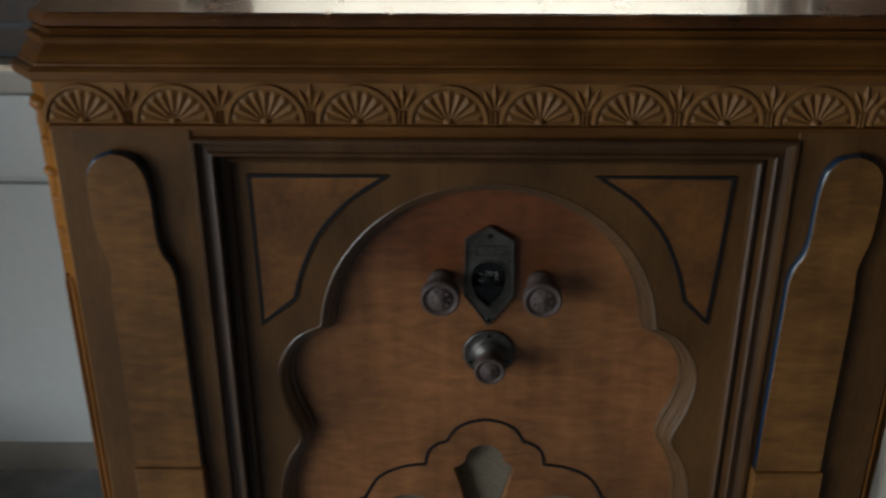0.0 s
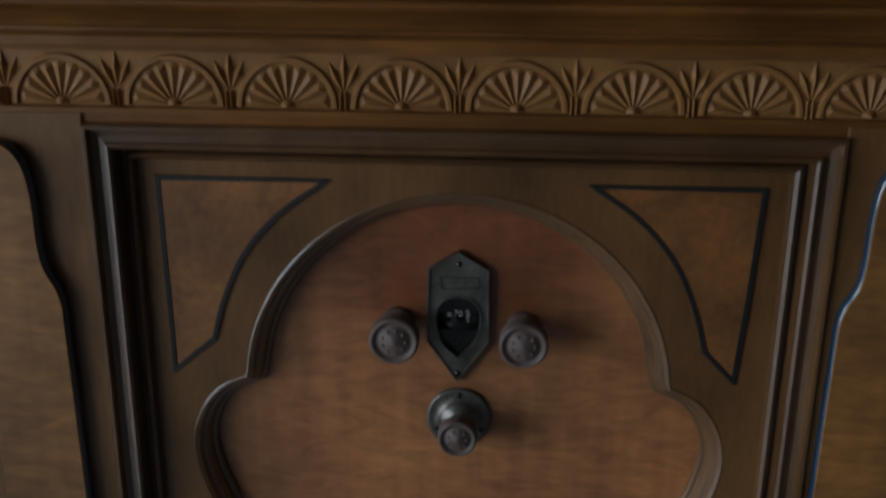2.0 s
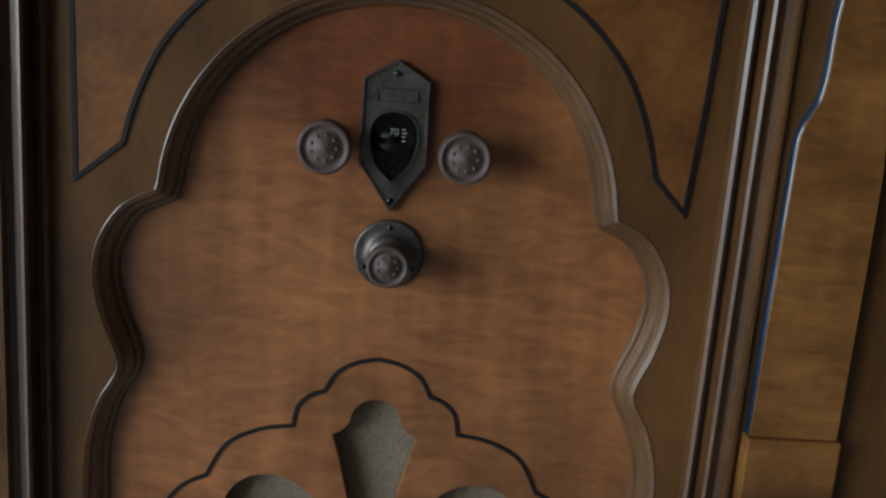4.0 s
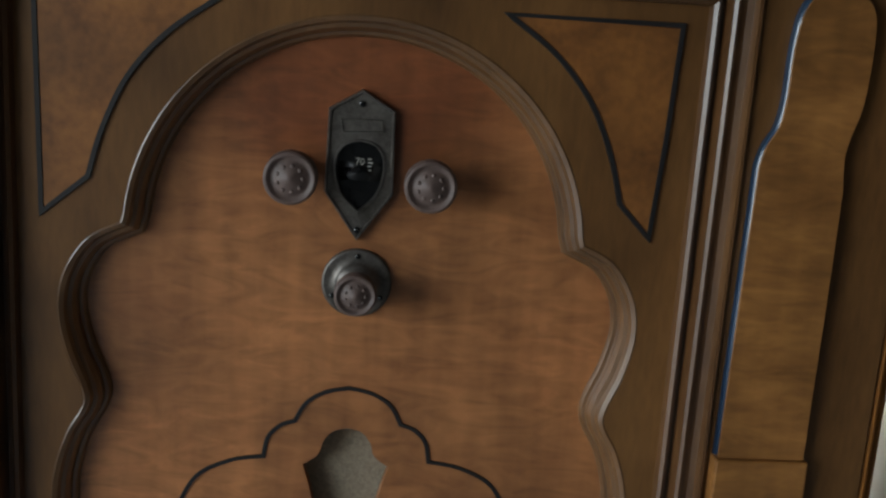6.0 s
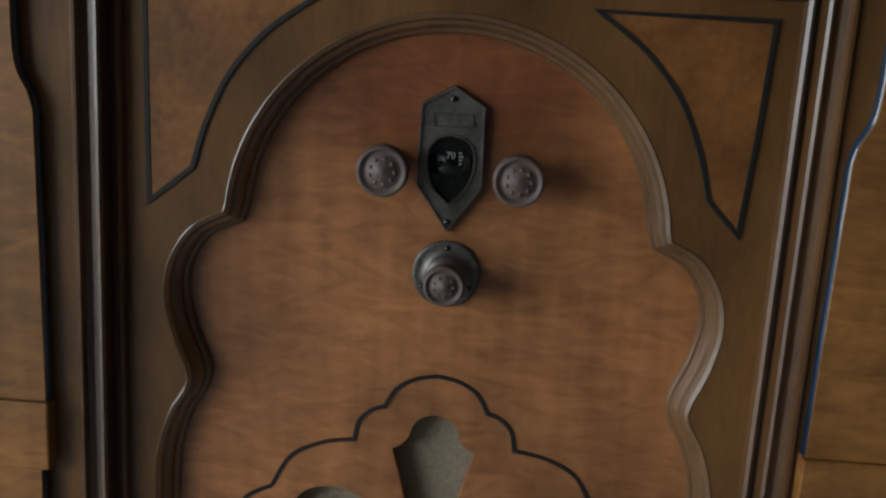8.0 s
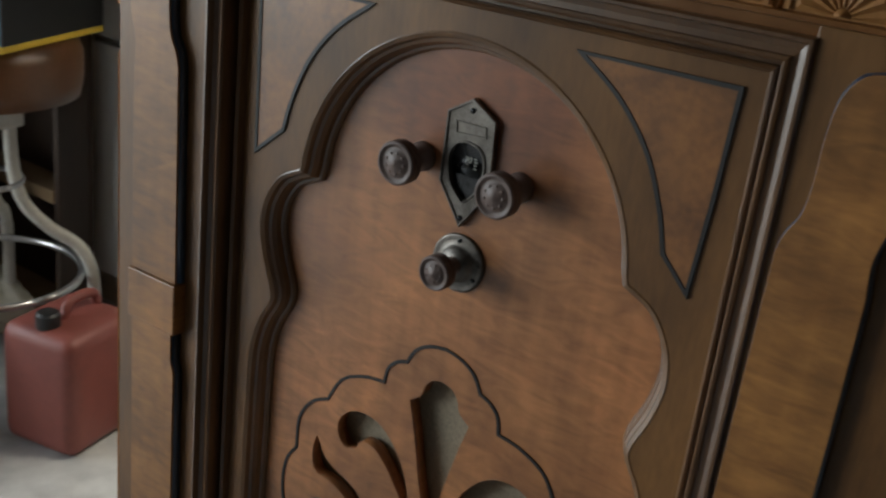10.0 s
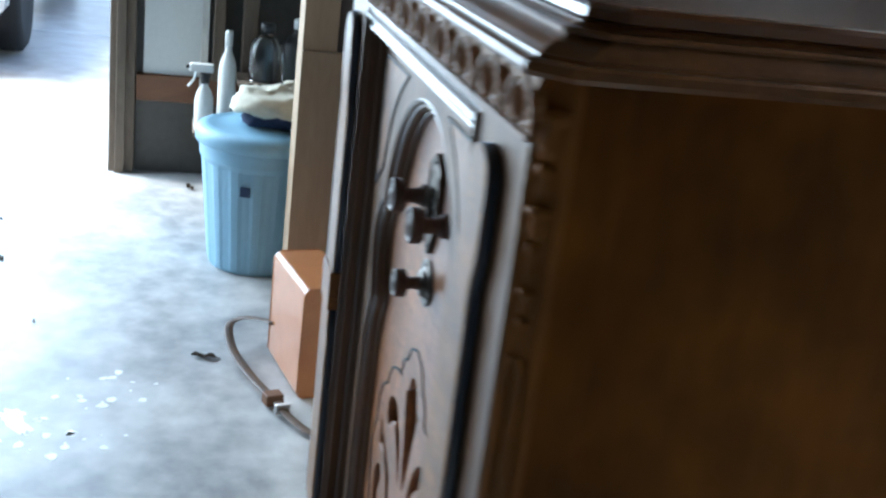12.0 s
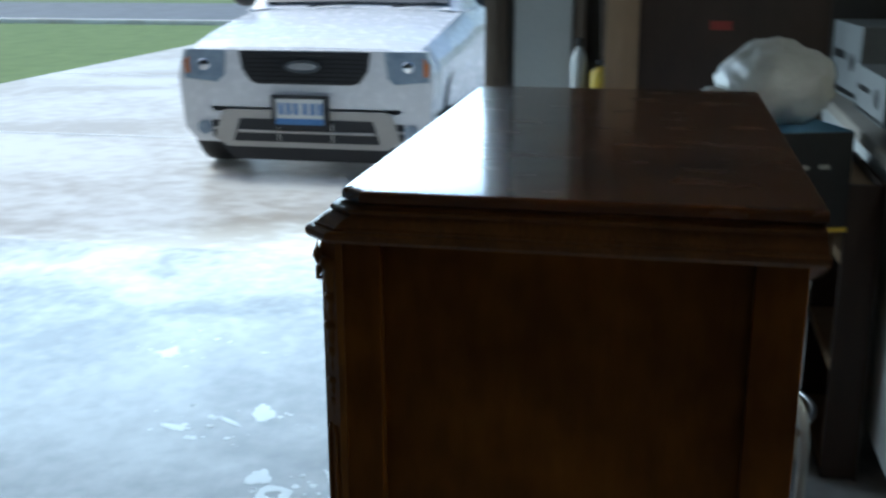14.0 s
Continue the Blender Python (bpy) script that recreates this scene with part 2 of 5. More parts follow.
def sweep(path, profile, closed=False):
    """A moulding: profile rows (offset to the right of the path in x-z, y) run along the path (x, z)."""
    bm = bmesh.new()
    n = len(path)
    rings = []
    for i, p in enumerate(path):
        a = Vector(path[i - 1]) if (i or closed) else None
        b = Vector(path[(i + 1) % n]) if (i < n - 1 or closed) else None
        p = Vector(p)
        d0 = (p - a).normalized() if a is not None else (b - p).normalized()
        d1 = (b - p).normalized() if b is not None else d0
        t = (d0 + d1)
        t = t.normalized() if t.length > 1e-6 else d0
        nrm = Vector((t.y, -t.x))
        k = 1 / max(abs(nrm.dot(Vector((d0.y, -d0.x)))), 0.45)
        rings.append([bm.verts.new((p.x + nrm.x * o * k, y, p.y + nrm.y * o * k)) for o, y in profile])
    for i in range(n if closed else n - 1):
        r, s = rings[i], rings[(i + 1) % n]
        for j in range(len(profile) - 1):
            bm.faces.new((r[j], r[j + 1], s[j + 1], s[j]))
    return bm


def lathe(profile, axis="z", segs=28, at=(0, 0, 0), bm=None):
    """Rows (radius, height) turned round an axis."""
    bm = bm or bmesh.new()
    rings = []
    for r, h in profile:
        ring = []
        for k in range(segs):
            a = 2 * math.pi * k / segs
            u, v = r * math.cos(a), r * math.sin(a)
            co = (u, v, h) if axis == "z" else ((u, -h, v) if axis == "y" else (h, u, v))
            ring.append(bm.verts.new(Vector(co) + Vector(at)))
        rings.append(ring)
    for a, b in zip(rings, rings[1:]):
        for k in range(segs):
            bm.faces.new((a[k], a[(k + 1) % segs], b[(k + 1) % segs], b[k]))
    for ring in (rings[0], rings[-1]):
        bm.faces.new(ring)
    return bm


def tube(points, r, segs=8, bm=None, flat=1.0):
    """A round or flattened bar along points."""
    bm = bm or bmesh.new()
    pts = [Vector(p) for p in points]
    rings = []
    for i, p in enumerate(pts):
        d = (pts[min(i + 1, len(pts) - 1)] - pts[max(i - 1, 0)]).normalized()
        up = Vector((0, 0, 1)) if abs(d.z) < 0.9 else Vector((1, 0, 0))
        s = d.cross(up).normalized()
        u = s.cross(d)
        rings.append([bm.verts.new(p + s * math.cos(2 * math.pi * k / segs) * r + u * math.sin(2 * math.pi * k / segs) * r * flat) for k in range(segs)])
    for a, b in zip(rings, rings[1:]):
        for k in range(segs):
            bm.faces.new((a[k], a[(k + 1) % segs], b[(k + 1) % segs], b[k]))
    bm.faces.new(rings[0])
    bm.faces.new(rings[-1])
    return bm


def smooth_line(points, n=8):
    """A rounded line through points, of any dimension."""
    pts = [Vector(p) for p in points]
    out = []
    for i in range(len(pts) - 1):
        p0, p1, p2, p3 = pts[max(i - 1, 0)], pts[i], pts[i + 1], pts[min(i + 2, len(pts) - 1)]
        for k in range(n):
            t = k / n
            out.append(0.5 * (2 * p1 + (p2 - p0) * t + (2 * p0 - 5 * p1 + 4 * p2 - p3) * t * t + (3 * p1 - p0 - 3 * p2 + p3) * t ** 3))
    out.append(pts[-1])
    return [tuple(p) for p in out]


def ring_line(points, n=6):
    """A rounded closed line through points."""
    v = [Vector(p) for p in points]
    out = []
    for i in range(len(v)):
        p0, p1, p2, p3 = v[i - 1], v[i], v[(i + 1) % len(v)], v[(i + 2) % len(v)]
        for k in range(n):
            t = k / n
            out.append(tuple(0.5 * (2 * p1 + (p2 - p0) * t + (2 * p0 - 5 * p1 + 4 * p2 - p3) * t * t + (3 * p1 - p0 - 3 * p2 + p3) * t ** 3)))
    return out


def mirrored(half):
    """A closed outline from its right half, given from the top down."""
    return [*half, *((-x, z) for x, z in reversed(half) if abs(x) > 1e-6)]


# ---- the ground and the garage ----
tagged(finish("ground", block((-300, -300, -0.4), (300, 300, -0.03)), GRASS), "green lawn that reaches to the horizon", kind="structure")
tagged(finish("floor", block((-3.3, -6.1, -0.2), (3.6, 1.7, 0.0)), CONCRETE), "pale worn concrete garage floor with stains", kind="structure")
tagged(finish("pavement", box(bmesh.new(), (-18.3, -6.6, -0.2), (-3.304, 2.6, -0.004)), DRIVE), "pale damp concrete driveway with joints", kind="structure")
tagged(finish("road", block((-26, -300, -0.2), (-18.304, 300, -0.012)), ASPHALT), "grey asphalt street past the driveway", kind="structure")
tagged(finish("wall_north", block((-3.2, 1.45, 0), (3.6, 1.6, 2.6)), PLASTER), "white painted garage back wall", kind="structure")
tagged(finish("wall_south", block((-3.2, -6.1, 0), (3.6, -5.95, 2.6)), DARKWALL), "plain garage wall, darkened to cut bounce light", kind="structure")
tagged(finish("wall_east", block((3.45, -5.95, 0), (3.6, 1.45, 2.6)), DARKWALL), "plain garage wall, darkened to cut bounce light", kind="structure")
bm = bmesh.new()
box(bm, (-3.35, -0.36, 0), (-3.2, 1.45, 2.6))
box(bm, (-3.35, -5.95, 0), (-3.2, -5.2, 2.6))
box(bm, (-3.35, -5.2, 2.2), (-3.2, -0.36, 2.6))
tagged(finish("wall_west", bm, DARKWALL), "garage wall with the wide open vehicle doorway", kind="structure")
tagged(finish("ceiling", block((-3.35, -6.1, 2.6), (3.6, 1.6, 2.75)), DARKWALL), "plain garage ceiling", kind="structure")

# ---- the radio cabinet ----
radio = empty("console_radio")
tagged(radio, "carved walnut console radio cabinet with arched front on the garage floor", "radio")
FY, PY, DY = -0.020, 0.020, 0.0      # front frame, arched panel, spandrel board
TOP = 1.160

# body: sides, canted corners, back
for s in (-1, 1):
    g = lambda a, b: (min(a * s, b * s), max(a * s, b * s))
    x0, x1 = g(0.340, 0.362)
    part("side_panel", block((x0, 0.036, 0.36), (x1 - 0.008 * (s > 0), 0.352, 1.118)) if s > 0 else block((x0 + 0.008, 0.036, 0.36), (x1, 0.352, 1.118)), SIDEWOOD, radio)
    x0, x1 = g(0.340, 0.364)
    part("front_stile", block((x0, 0.000, 0.34), (x1, 0.038, 1.118), 0.0015), SIDEWOOD, radio)
    part("back_stile", block((x0, 0.350, 0.34), (x1, 0.392, 1.118), 0.0015), SIDEWOOD, radio)
    # canted corner post
    bm = bmesh.new()
    pts = [(0.300, -0.0195), (0.350, -0.0195), (0.366, -0.002), (0.366, 0.004), (0.300, 0.004)]
    lo = [bm.verts.new((x * s, y, 0.34)) for x, y in pts]
    hi = [bm.verts.new((x * s, y, 1.116)) for x, y in pts]
    for k in range(5):
        bm.faces.new((lo[k], lo[(k + 1) % 5], hi[(k + 1) % 5], hi[k]))
    bm.faces.new(lo), bm.faces.new(hi)
    post = part("corner_post", bm, CORNER, radio)
    # carved drops that hang down the canted corner
    z = 1.098
    for r, h in ((0.0118, 0.034), (0.0085, 0.027), (0.0100, 0.024), (0.0070, 0.030), (0.0080, 0.020), (0.0062, 0.024)):
        bm = lathe([(0.002, -h), (0.55 * r, -h * 0.92), (0.72 * r, -h * 0.62), (0.62 * r, -h * 0.36), (r, -h * 0.2), (r * 0.9, -0.001), (0.3 * r, 0.0)], segs=14, at=(0.3552 * s, -0.0083, z))
        part("carved_drop", bm, CORNER, post, smooth=True)
        z -= h * 0.98
    for w in (-1, 1):
        mid = Vector((0.3585 * s, -0.0115, 0))
        along = Vector((0.7 * s, 0.72, 0)) * 0.0062 * w
        part("corner_bead", tube([mid + along + Vector((0, 0, h)) for h in (0.42, 0.6, 0.8, 0.93)] + [mid + along * 0.5 + Vector((0, 0, 0.938))], 0.0022, 6), CORNER, post)
part("back_board", block((-0.340, 0.378, 0.36), (0.340, 0.388, 1.116)), SIDEWOOD, radio)
part("front_rail", block((-0.300, FY + 0.002, 1.066), (0.300, 0.03, 1.078)), WALNUT_H, radio)

# pilaster boards beside the door
for s in (-1, 1):
    a, b = sorted((0.240 * s, 0.3505 * s))
    part("front_post", block((a, FY, 0.34), (b, 0.006, 1.074), 0.001), WALNUT, radio)
    PS = -0.015 if s < 0 else 0.0
    top = smooth_line([(0.286, 1.0565), (0.298, 1.052), (0.3065, 1.042), (0.3090, 1.026), (0.3088, 0.998), (0.3072, 0.982), (0.3030, 0.966), (0.3010, 0.952), (0.3030, 0.932)], 4) + [(0.3035, 0.86), (0.3035, 0.750), (0.2455, 0.750), (0.2465, 0.85)] + smooth_line([(0.2475, 0.945), (0.2505, 0.957), (0.2570, 0.970), (0.2595, 0.988), (0.2600, 1.018), (0.2635, 1.040), (0.273, 1.053), (0.286, 1.0565)], 4)[:-1]
    field = plate("pilaster_overlay", [[(x * s + PS, z) for x, z in top]], FY - 0.0108, 0.0022, PILASTER, radio, "raised figured veneer panel", 0.0004)
    plate("pilaster_edge", [[(x * s + PS + 0.0016 * s * (1 if x > 0.275 else -1), z + 0.0012 * (z > 1.03)) for x, z in top]], FY - 0.0096, 0.0112, GLOSSBLACK, field, "glossy black edge tinted with the blue of reflected sky", 0.0044, True)
    low = [(0.3035, 0.700), (0.3035, 0.44), (0.298, 0.418), (0.275, 0.408), (0.252, 0.418), (0.2455, 0.44), (0.2455, 0.66), (0.2500, 0.672), (0.2500, 0.700)]
    field = plate("pilaster_overlay", [[(x * s + PS, z) for x, z in low]], FY - 0.0108, 0.0022, PILASTER, radio, "raised figured veneer panel", 0.0004)
    plate("pilaster_edge", [[(x * s + PS + 0.0016 * s * (1 if x > 0.275 else -1), z + 0.0012 * (z > 1.03)) for x, z in low]], FY - 0.0096, 0.0112, GLOSSBLACK, field, "glossy black edge tinted with the blue of reflected sky", 0.0044, True)
    a, b = sorted((0.2435 * s + PS, 0.3065 * s + PS))
    part("pilaster_block", block((a, FY - 0.0135, 0.7005), (b, FY + 0.002, 0.7495), 0.0015), PILASTER, radio)

# door moulding in ridges
door_path = [(-0.240, 0.36), (-0.240, 1.066), (0.240, 1.066), (0.240, 0.36)]
ridges = [(-0.001, FY + 0.004), (-0.001, FY - 0.002), (0.0004, FY - 0.0038), (0.0024, FY - 0.0038), (0.0034, FY - 0.001), (0.0040, FY + 0.002), (0.0080, FY + 0.0036), (0.0120, FY + 0.0030), (0.0126, FY + 0.0010), (0.0146, FY + 0.0002), (0.0164, FY + 0.002), (0.0170, FY + 0.010), (0.0176, FY + 0.0175), (0.0208, FY + 0.0175), (0.0214, FY + 0.0125), (0.0232, FY + 0.0112), (0.0254, FY + 0.0132), (0.0275, DY + 0.006)]
part("door_moulding", sweep(door_path, ridges), MOULDING, radio, "ridged moulding round the door")

# arch outline: right half from the crown down
R, ZC = 0.1494, 0.8716
half = [(R * math.sin(radians(a)), ZC + R * math.cos(radians(a))) for a in range(0, 86, 3)]
half += [tuple(p) for p in smooth_line([(0.150, 0.8825), (0.171, 0.871), (0.186, 0.848), (0.1905, 0.822), (0.185, 0.793), (0.1755, 0.768), (0.1755, 0.756), (0.186, 0.737), (0.194, 0.712), (0.197, 0.685), (0.198, 0.60), (0.198, 0.44)], 6)][0:]
arch = mirrored(half)
board = [(-0.2165, 0.37), (0.2165, 0.37), (0.2165, 1.0465), (-0.2165, 1.0465)]
door = plate("door", [board, arch], DY, 0.012, WALNUT, radio, "walnut spandrel board with an arched opening")
prof = [(-0.0008, 0.004), (-0.0006, 0.0006), (0.0012, -0.0004), (0.0040, 0.0012), (0.0055, 0.0050), (0.0080, 0.0060), (0.0100, 0.0100), (0.0108, 0.0145), (0.0128, 0.0150), (0.0142, 0.0175), (0.0146, 0.0215)]
part("arch_moulding", sweep(arch, prof, True), POLISHED, radio, "rounded moulding that follows the arch")

# inlaid spandrels
sp = [(0.0880, 1.0265), (0.120, 1.0035), (0.145, 0.9745), (0.161, 0.9405), (0.1695, 0.9110), (0.1905, 0.8895), (0.1950, 0.953), (0.1980, 1.0265)]
arc = smooth_line(sp[:5], 6)
for s in (-1, 1):
    lower = sp[5:] if s > 0 else [(0.1985, 0.8865), (0.1995, 0.953), (0.2005, 1.0265)]
    pts = [(x * s, z) for x, z in [*arc, *lower]]
    plate("spandrel", [pts], DY - 0.0012, 0.004, BURL, radio, "burl veneer corner field", 0.0)
    part("black_line", sweep(pts, [(-0.0017, DY), (-0.0015, DY - 0.0019), (0.0015, DY - 0.0019), (0.0017, DY)], True), INLAY, radio, "black inlaid line")

# arched panel with the pierced speaker grille
def hole_set(s):
    comma = ring_line([(0.019, 0.602), (0.025, 0.634), (0.039, 0.659), (0.060, 0.676), (0.084, 0.677), (0.100, 0.665), (0.103, 0.649), (0.094, 0.637), (0.082, 0.640), (0.076, 0.650), (0.062, 0.650), (0.047, 0.638), (0.033, 0.620)], 4)
    leaf = ring_line([(0.126, 0.634), (0.130, 0.612), (0.124, 0.597), (0.106, 0.594), (0.084, 0.583), (0.070, 0.562), (0.062, 0.532), (0.052, 0.536), (0.053, 0.562), (0.063, 0.585), (0.082, 0.602), (0.104, 0.610), (0.117, 0.620)], 4)
    kidney = ring_line([(0.100, 0.566), (0.118, 0.572), (0.134, 0.556), (0.134, 0.528), (0.120, 0.508), (0.102, 0.512), (0.112, 0.534)], 5)
    return [[(x * s, z) for x, z in c] for c in (comma, leaf, kidney)]


spade = mirrored(smooth_line([(0.0, 0.7395), (0.010, 0.7365), (0.0165, 0.7285), (0.0195, 0.719), (0.0300, 0.711)], 4) + smooth_line([(0.0300, 0.711), (0.0245, 0.692), (0.0175, 0.664), (0.010, 0.632), (0.0, 0.606)], 4)[1:])
base_heart = ring_line([(0.0, 0.575), (0.016, 0.560), (0.020, 0.530), (0.010, 0.500), (0.0, 0.490), (-0.010, 0.500), (-0.020, 0.530), (-0.016, 0.560)], 4)
back_field = mirrored([(x * 1.0 - 0.004 if x > 0.004 else x, z) for x, z in half])
plate("arched_panel", [back_field, spade, base_heart, *hole_set(1), *hole_set(-1)], PY, 0.012, FIGURED, radio, "figured reddish veneer panel with pierced grille")
part("grille_cloth", block((-0.17, PY + 0.016, 0.40), (0.17, PY + 0.018, 0.80)), CLOTH, radio, "beige speaker cloth behind the grille")
lobes = [smooth_line(p, 5) for p in (
    [(0.0, 0.7690), (0.016, 0.7655), (0.029, 0.757), (0.0365, 0.7435)], [(0.0365, 0.7435), (0.046, 0.7400), (0.0545, 0.731), (0.0575, 0.7165)],
    [(0.0575, 0.7165), (0.080, 0.7125), (0.103, 0.700), (0.1165, 0.6755)], [(0.1165, 0.6755), (0.135, 0.665), (0.148, 0.643), (0.149, 0.612)],
    [(0.149, 0.612), (0.160, 0.594), (0.163, 0.562), (0.152, 0.520)], [(0.152, 0.520), (0.135, 0.475), (0.080, 0.440), (0.0, 0.428)])]
outline = mirrored([p for n, lobe in enumerate(lobes) for p in (lobe if not n else lobe[1:])])
part("black_line", sweep(outline, [(-0.0016, PY + 0.0005), (-0.0012, PY - 0.0012), (0.0012, PY - 0.0012), (0.0016, PY + 0.0005)], True), INLAY, radio, "black line round the grille")

# escutcheon, dial and knobs
hexa = [(0.0, 0.9735), (0.0215, 0.9605), (0.0225, 0.906), (0.0, 0.8740), (-0.0225, 0.906), (-0.0215, 0.9605)]
shield = mirrored(smooth_line([(0.0, 0.9400), (0.0090, 0.9375), (0.0145, 0.9300), (0.0150, 0.9190), (0.0105, 0.9050), (0.0, 0.8945)], 5))
esc = plate("escutcheon", [hexa, shield], PY - 0.0045, 0.0045, BRONZE, radio, "aged bronze dial plate with a shield window", 0.0006)
part("escutcheon_rim", sweep(hexa, [(0.0, PY - 0.004), (0.0004, PY - 0.0058), (0.0016, PY - 0.0058), (0.0022, PY - 0.004)], True), BRONZE, esc)
part("window_rim", sweep(shield, [(-0.0018, PY - 0.004), (-0.0012, PY - 0.006), (-0.0002, PY - 0.006), (0.0002, PY - 0.002)], True), BRONZE, esc)
part("name_tablet", sweep([(-0.0135, 0.9545), (0.0135, 0.9545), (0.0145, 0.9465), (-0.0120, 0.9450)], [(-0.0004, PY - 0.004), (0.0, PY - 0.0054), (0.0008, PY - 0.0054), (0.0012, PY - 0.004)], True), BRONZE, esc)
for z in (0.9645, 0.8815):
    part("screw", lathe([(0.0022, 0.0), (0.0020, 0.0012), (0.0010, 0.0018)], "y", 12, (0, PY - 0.0045, z)), DIALBLACK, esc)
plate("window_back", [[(x * 1.08, 0.918 + (z - 0.918) * 1.06) for x, z in shield]], PY - 0.0010, 0.0008, DIALBLACK, esc)
drum = part("dial_drum", lathe([(0.0150, -0.014), (0.0150, 0.014)], "x", 32, (0, PY + 0.0125, 0.920)), DIALBLACK, radio, "black tuning dial", True)
font = bpy.data.curves.new("dial_number", "FONT")
font.body, font.size, font.align_x, font.align_y, font.extrude = "70", 0.0062, "CENTER", "CENTER", 0.0001
tmp = new("dial_number", font)
me = bpy.data.meshes.new_from_object(tmp.evaluated_get(bpy.context.evaluated_depsgraph_get()))
bpy.data.objects.remove(tmp)
me.transform(pose(0.0, PY - 0.0024, 0.9265, 78))
me.materials.clear()
me.materials.append(DIALINK)
num = new("dial_number", me)
num.parent = drum
for dx, dz, w, h in ((0.0062, 0.9285, 0.0022, 0.0008), (0.0068, 0.9262, 0.0030, 0.0008), (0.0064, 0.9238, 0.0024, 0.0008), (0.0066, 0.9212, 0.0020, 0.0008)):
    part("scale_mark", block((dx - w / 2, PY - 0.0030, dz - h / 2), (dx + w / 2, PY - 0.0020, dz + h / 2)), DIALINK, drum)


def knob(x, z, r, length, kind_label):
    root = part("knob", lathe([(0.68 * r, 0.0), (0.68 * r, 0.12 * length), (0.58 * r, 0.17 * length), (0.44 * r, 0.32 * length), (0.42 * r, 0.52 * length), (0.52 * r, 0.63 * length), (0.92 * r, 0.66 * length), (r, 0.70 * length), (r, 0.78 * length), (0.95 * r, 0.80 * length), (0.95 * r, 0.83 * length), (r, 0.85 * length), (r, 0.95 * length), (0.94 * r, length), (0.84 * r, 1.0 * length), (0.78 * r, 0.955 * length), (0.64 * r, 0.955 * length), (0.56 * r, 0.99 * length), (0.22 * r, 1.02 * length), (0.12 * r, 1.05 * length)], "y", 36, (x, PY, z)), BAKELITE, radio, kind_label, True)
    for k in range(9):
        a = 2 * math.pi * k / 9
        part("petal", lathe([(0.11 * r, 0.0), (0.10 * r, 0.03 * length), (0.03 * r, 0.05 * length)], "y", 8, (x + 0.47 * r * math.cos(a), PY - 0.965 * length, z + 0.47 * r * math.sin(a))), BAKELITE, root, smooth=True)
    return root


knob(-0.0425, 0.9185, 0.0170, 0.036, "dark brown fluted tuning knob")
knob(0.0455, 0.9175, 0.0168, 0.036, "dark brown fluted volume knob")
knob(0.0015, 0.8440, 0.0138, 0.034, "dark brown fluted switch knob")
rose = part("knob_plate", lathe([(0.0235, 0.0), (0.0235, 0.0022), (0.0222, 0.0032), (0.0208, 0.0028), (0.0160, 0.0034), (0.0132, 0.0052), (0.0128, 0.008)], "y", 40, (0.0015, PY, 0.8445)), BRONZE, radio, "round bronze plate behind the switch knob", True)
for a in (90, 210, 330):
    part("screw", lathe([(0.0019, 0.0), (0.0017, 0.0012), (0.0008, 0.0016)], "y", 10, (0.0015 + 0.0185 * math.cos(radians(a)), PY - 0.0028, 0.8445 + 0.0185 * math.sin(radians(a)))), DIALBLACK, rose)

# carved frieze of shells
frieze = part("frieze", block((-0.3495, FY, 1.0755), (0.3495, 0.0, 1.118)), CARVED, radio, "carved band of shell ornaments")
shell_bm = bmesh.new()
def fan(bm, a0, a1, r0, r1, lift):
    """One raised flute of a shell, between two angles."""
    am = (a0 + a1) / 2
    P = lambda r, a, y: bm.verts.new((r * math.cos(a), y, r * math.sin(a)))
    i0, i1, o0, o1 = P(r0, a0, 0), P(r0, a1, 0), P(r1 * 0.97, a0, 0), P(r1 * 0.97, a1, 0)
    im, om, oe = P(r0, am, -lift * 0.5), P(r1 * 0.86, am, -lift), P(r1 * 1.02, am, -0.0002)
    for f in ((i0, o0, om, im), (im, om, o1, i1), (o0, oe, om), (om, oe, o1)):
        bm.faces.new(f)


for k in range(9):
    a = math.pi * k / 9
    fan(shell_bm, a + 0.02, a + math.pi / 9 - 0.02, 0.0050, 0.0268, 0.0024)
for k in range(12):
    a0, a1 = math.pi * k / 12, math.pi * (k + 1) / 12
    rings = [[shell_bm.verts.new((r * math.cos(a), y, r * math.sin(a))) for r, y in ((0.0280, 0.0), (0.0290, -0.0022), (0.0312, -0.0022), (0.0324, 0.0))] for a in (a0, a1)]
    for j in range(3):
        shell_bm.faces.new((rings[0][j], rings[0][j + 1], rings[1][j + 1], rings[1][j]))
for r in (0.0050,):
    for k in range(8):
        a0, a1 = math.pi * k / 8, math.pi * (k + 1) / 8
        c = shell_bm.verts.new((0, -0.0045, 0.0012))
        shell_bm.faces.new((shell_bm.verts.new((r * math.cos(a0), 0, r * math.sin(a0))), shell_bm.verts.new((r * math.cos(a1), 0, r * math.sin(a1))), c))
for k in (-1, 0, 1):
    a = radians(90 + 24 * k)
    d, nrm = Vector((math.cos(a), 0, math.sin(a))), Vector((-math.sin(a), 0, math.cos(a)))
    o = Vector((0.0358, 0, 0.008))
    ln = 0.026 if k == 0 else 0.023
    v = [shell_bm.verts.new(o + d * t * ln + nrm * w + Vector((0, y, 0))) for t, w, y in ((0.1, 0, 0), (0.6, 0.0028, 0), (1, 0, 0), (0.6, -0.0028, 0), (0.6, 0, -0.0034))]
    for q in ((0, 1, 4), (1, 2, 4), (2, 3, 4), (3, 0, 4)):
        shell_bm.faces.new([v[i] for i in q])
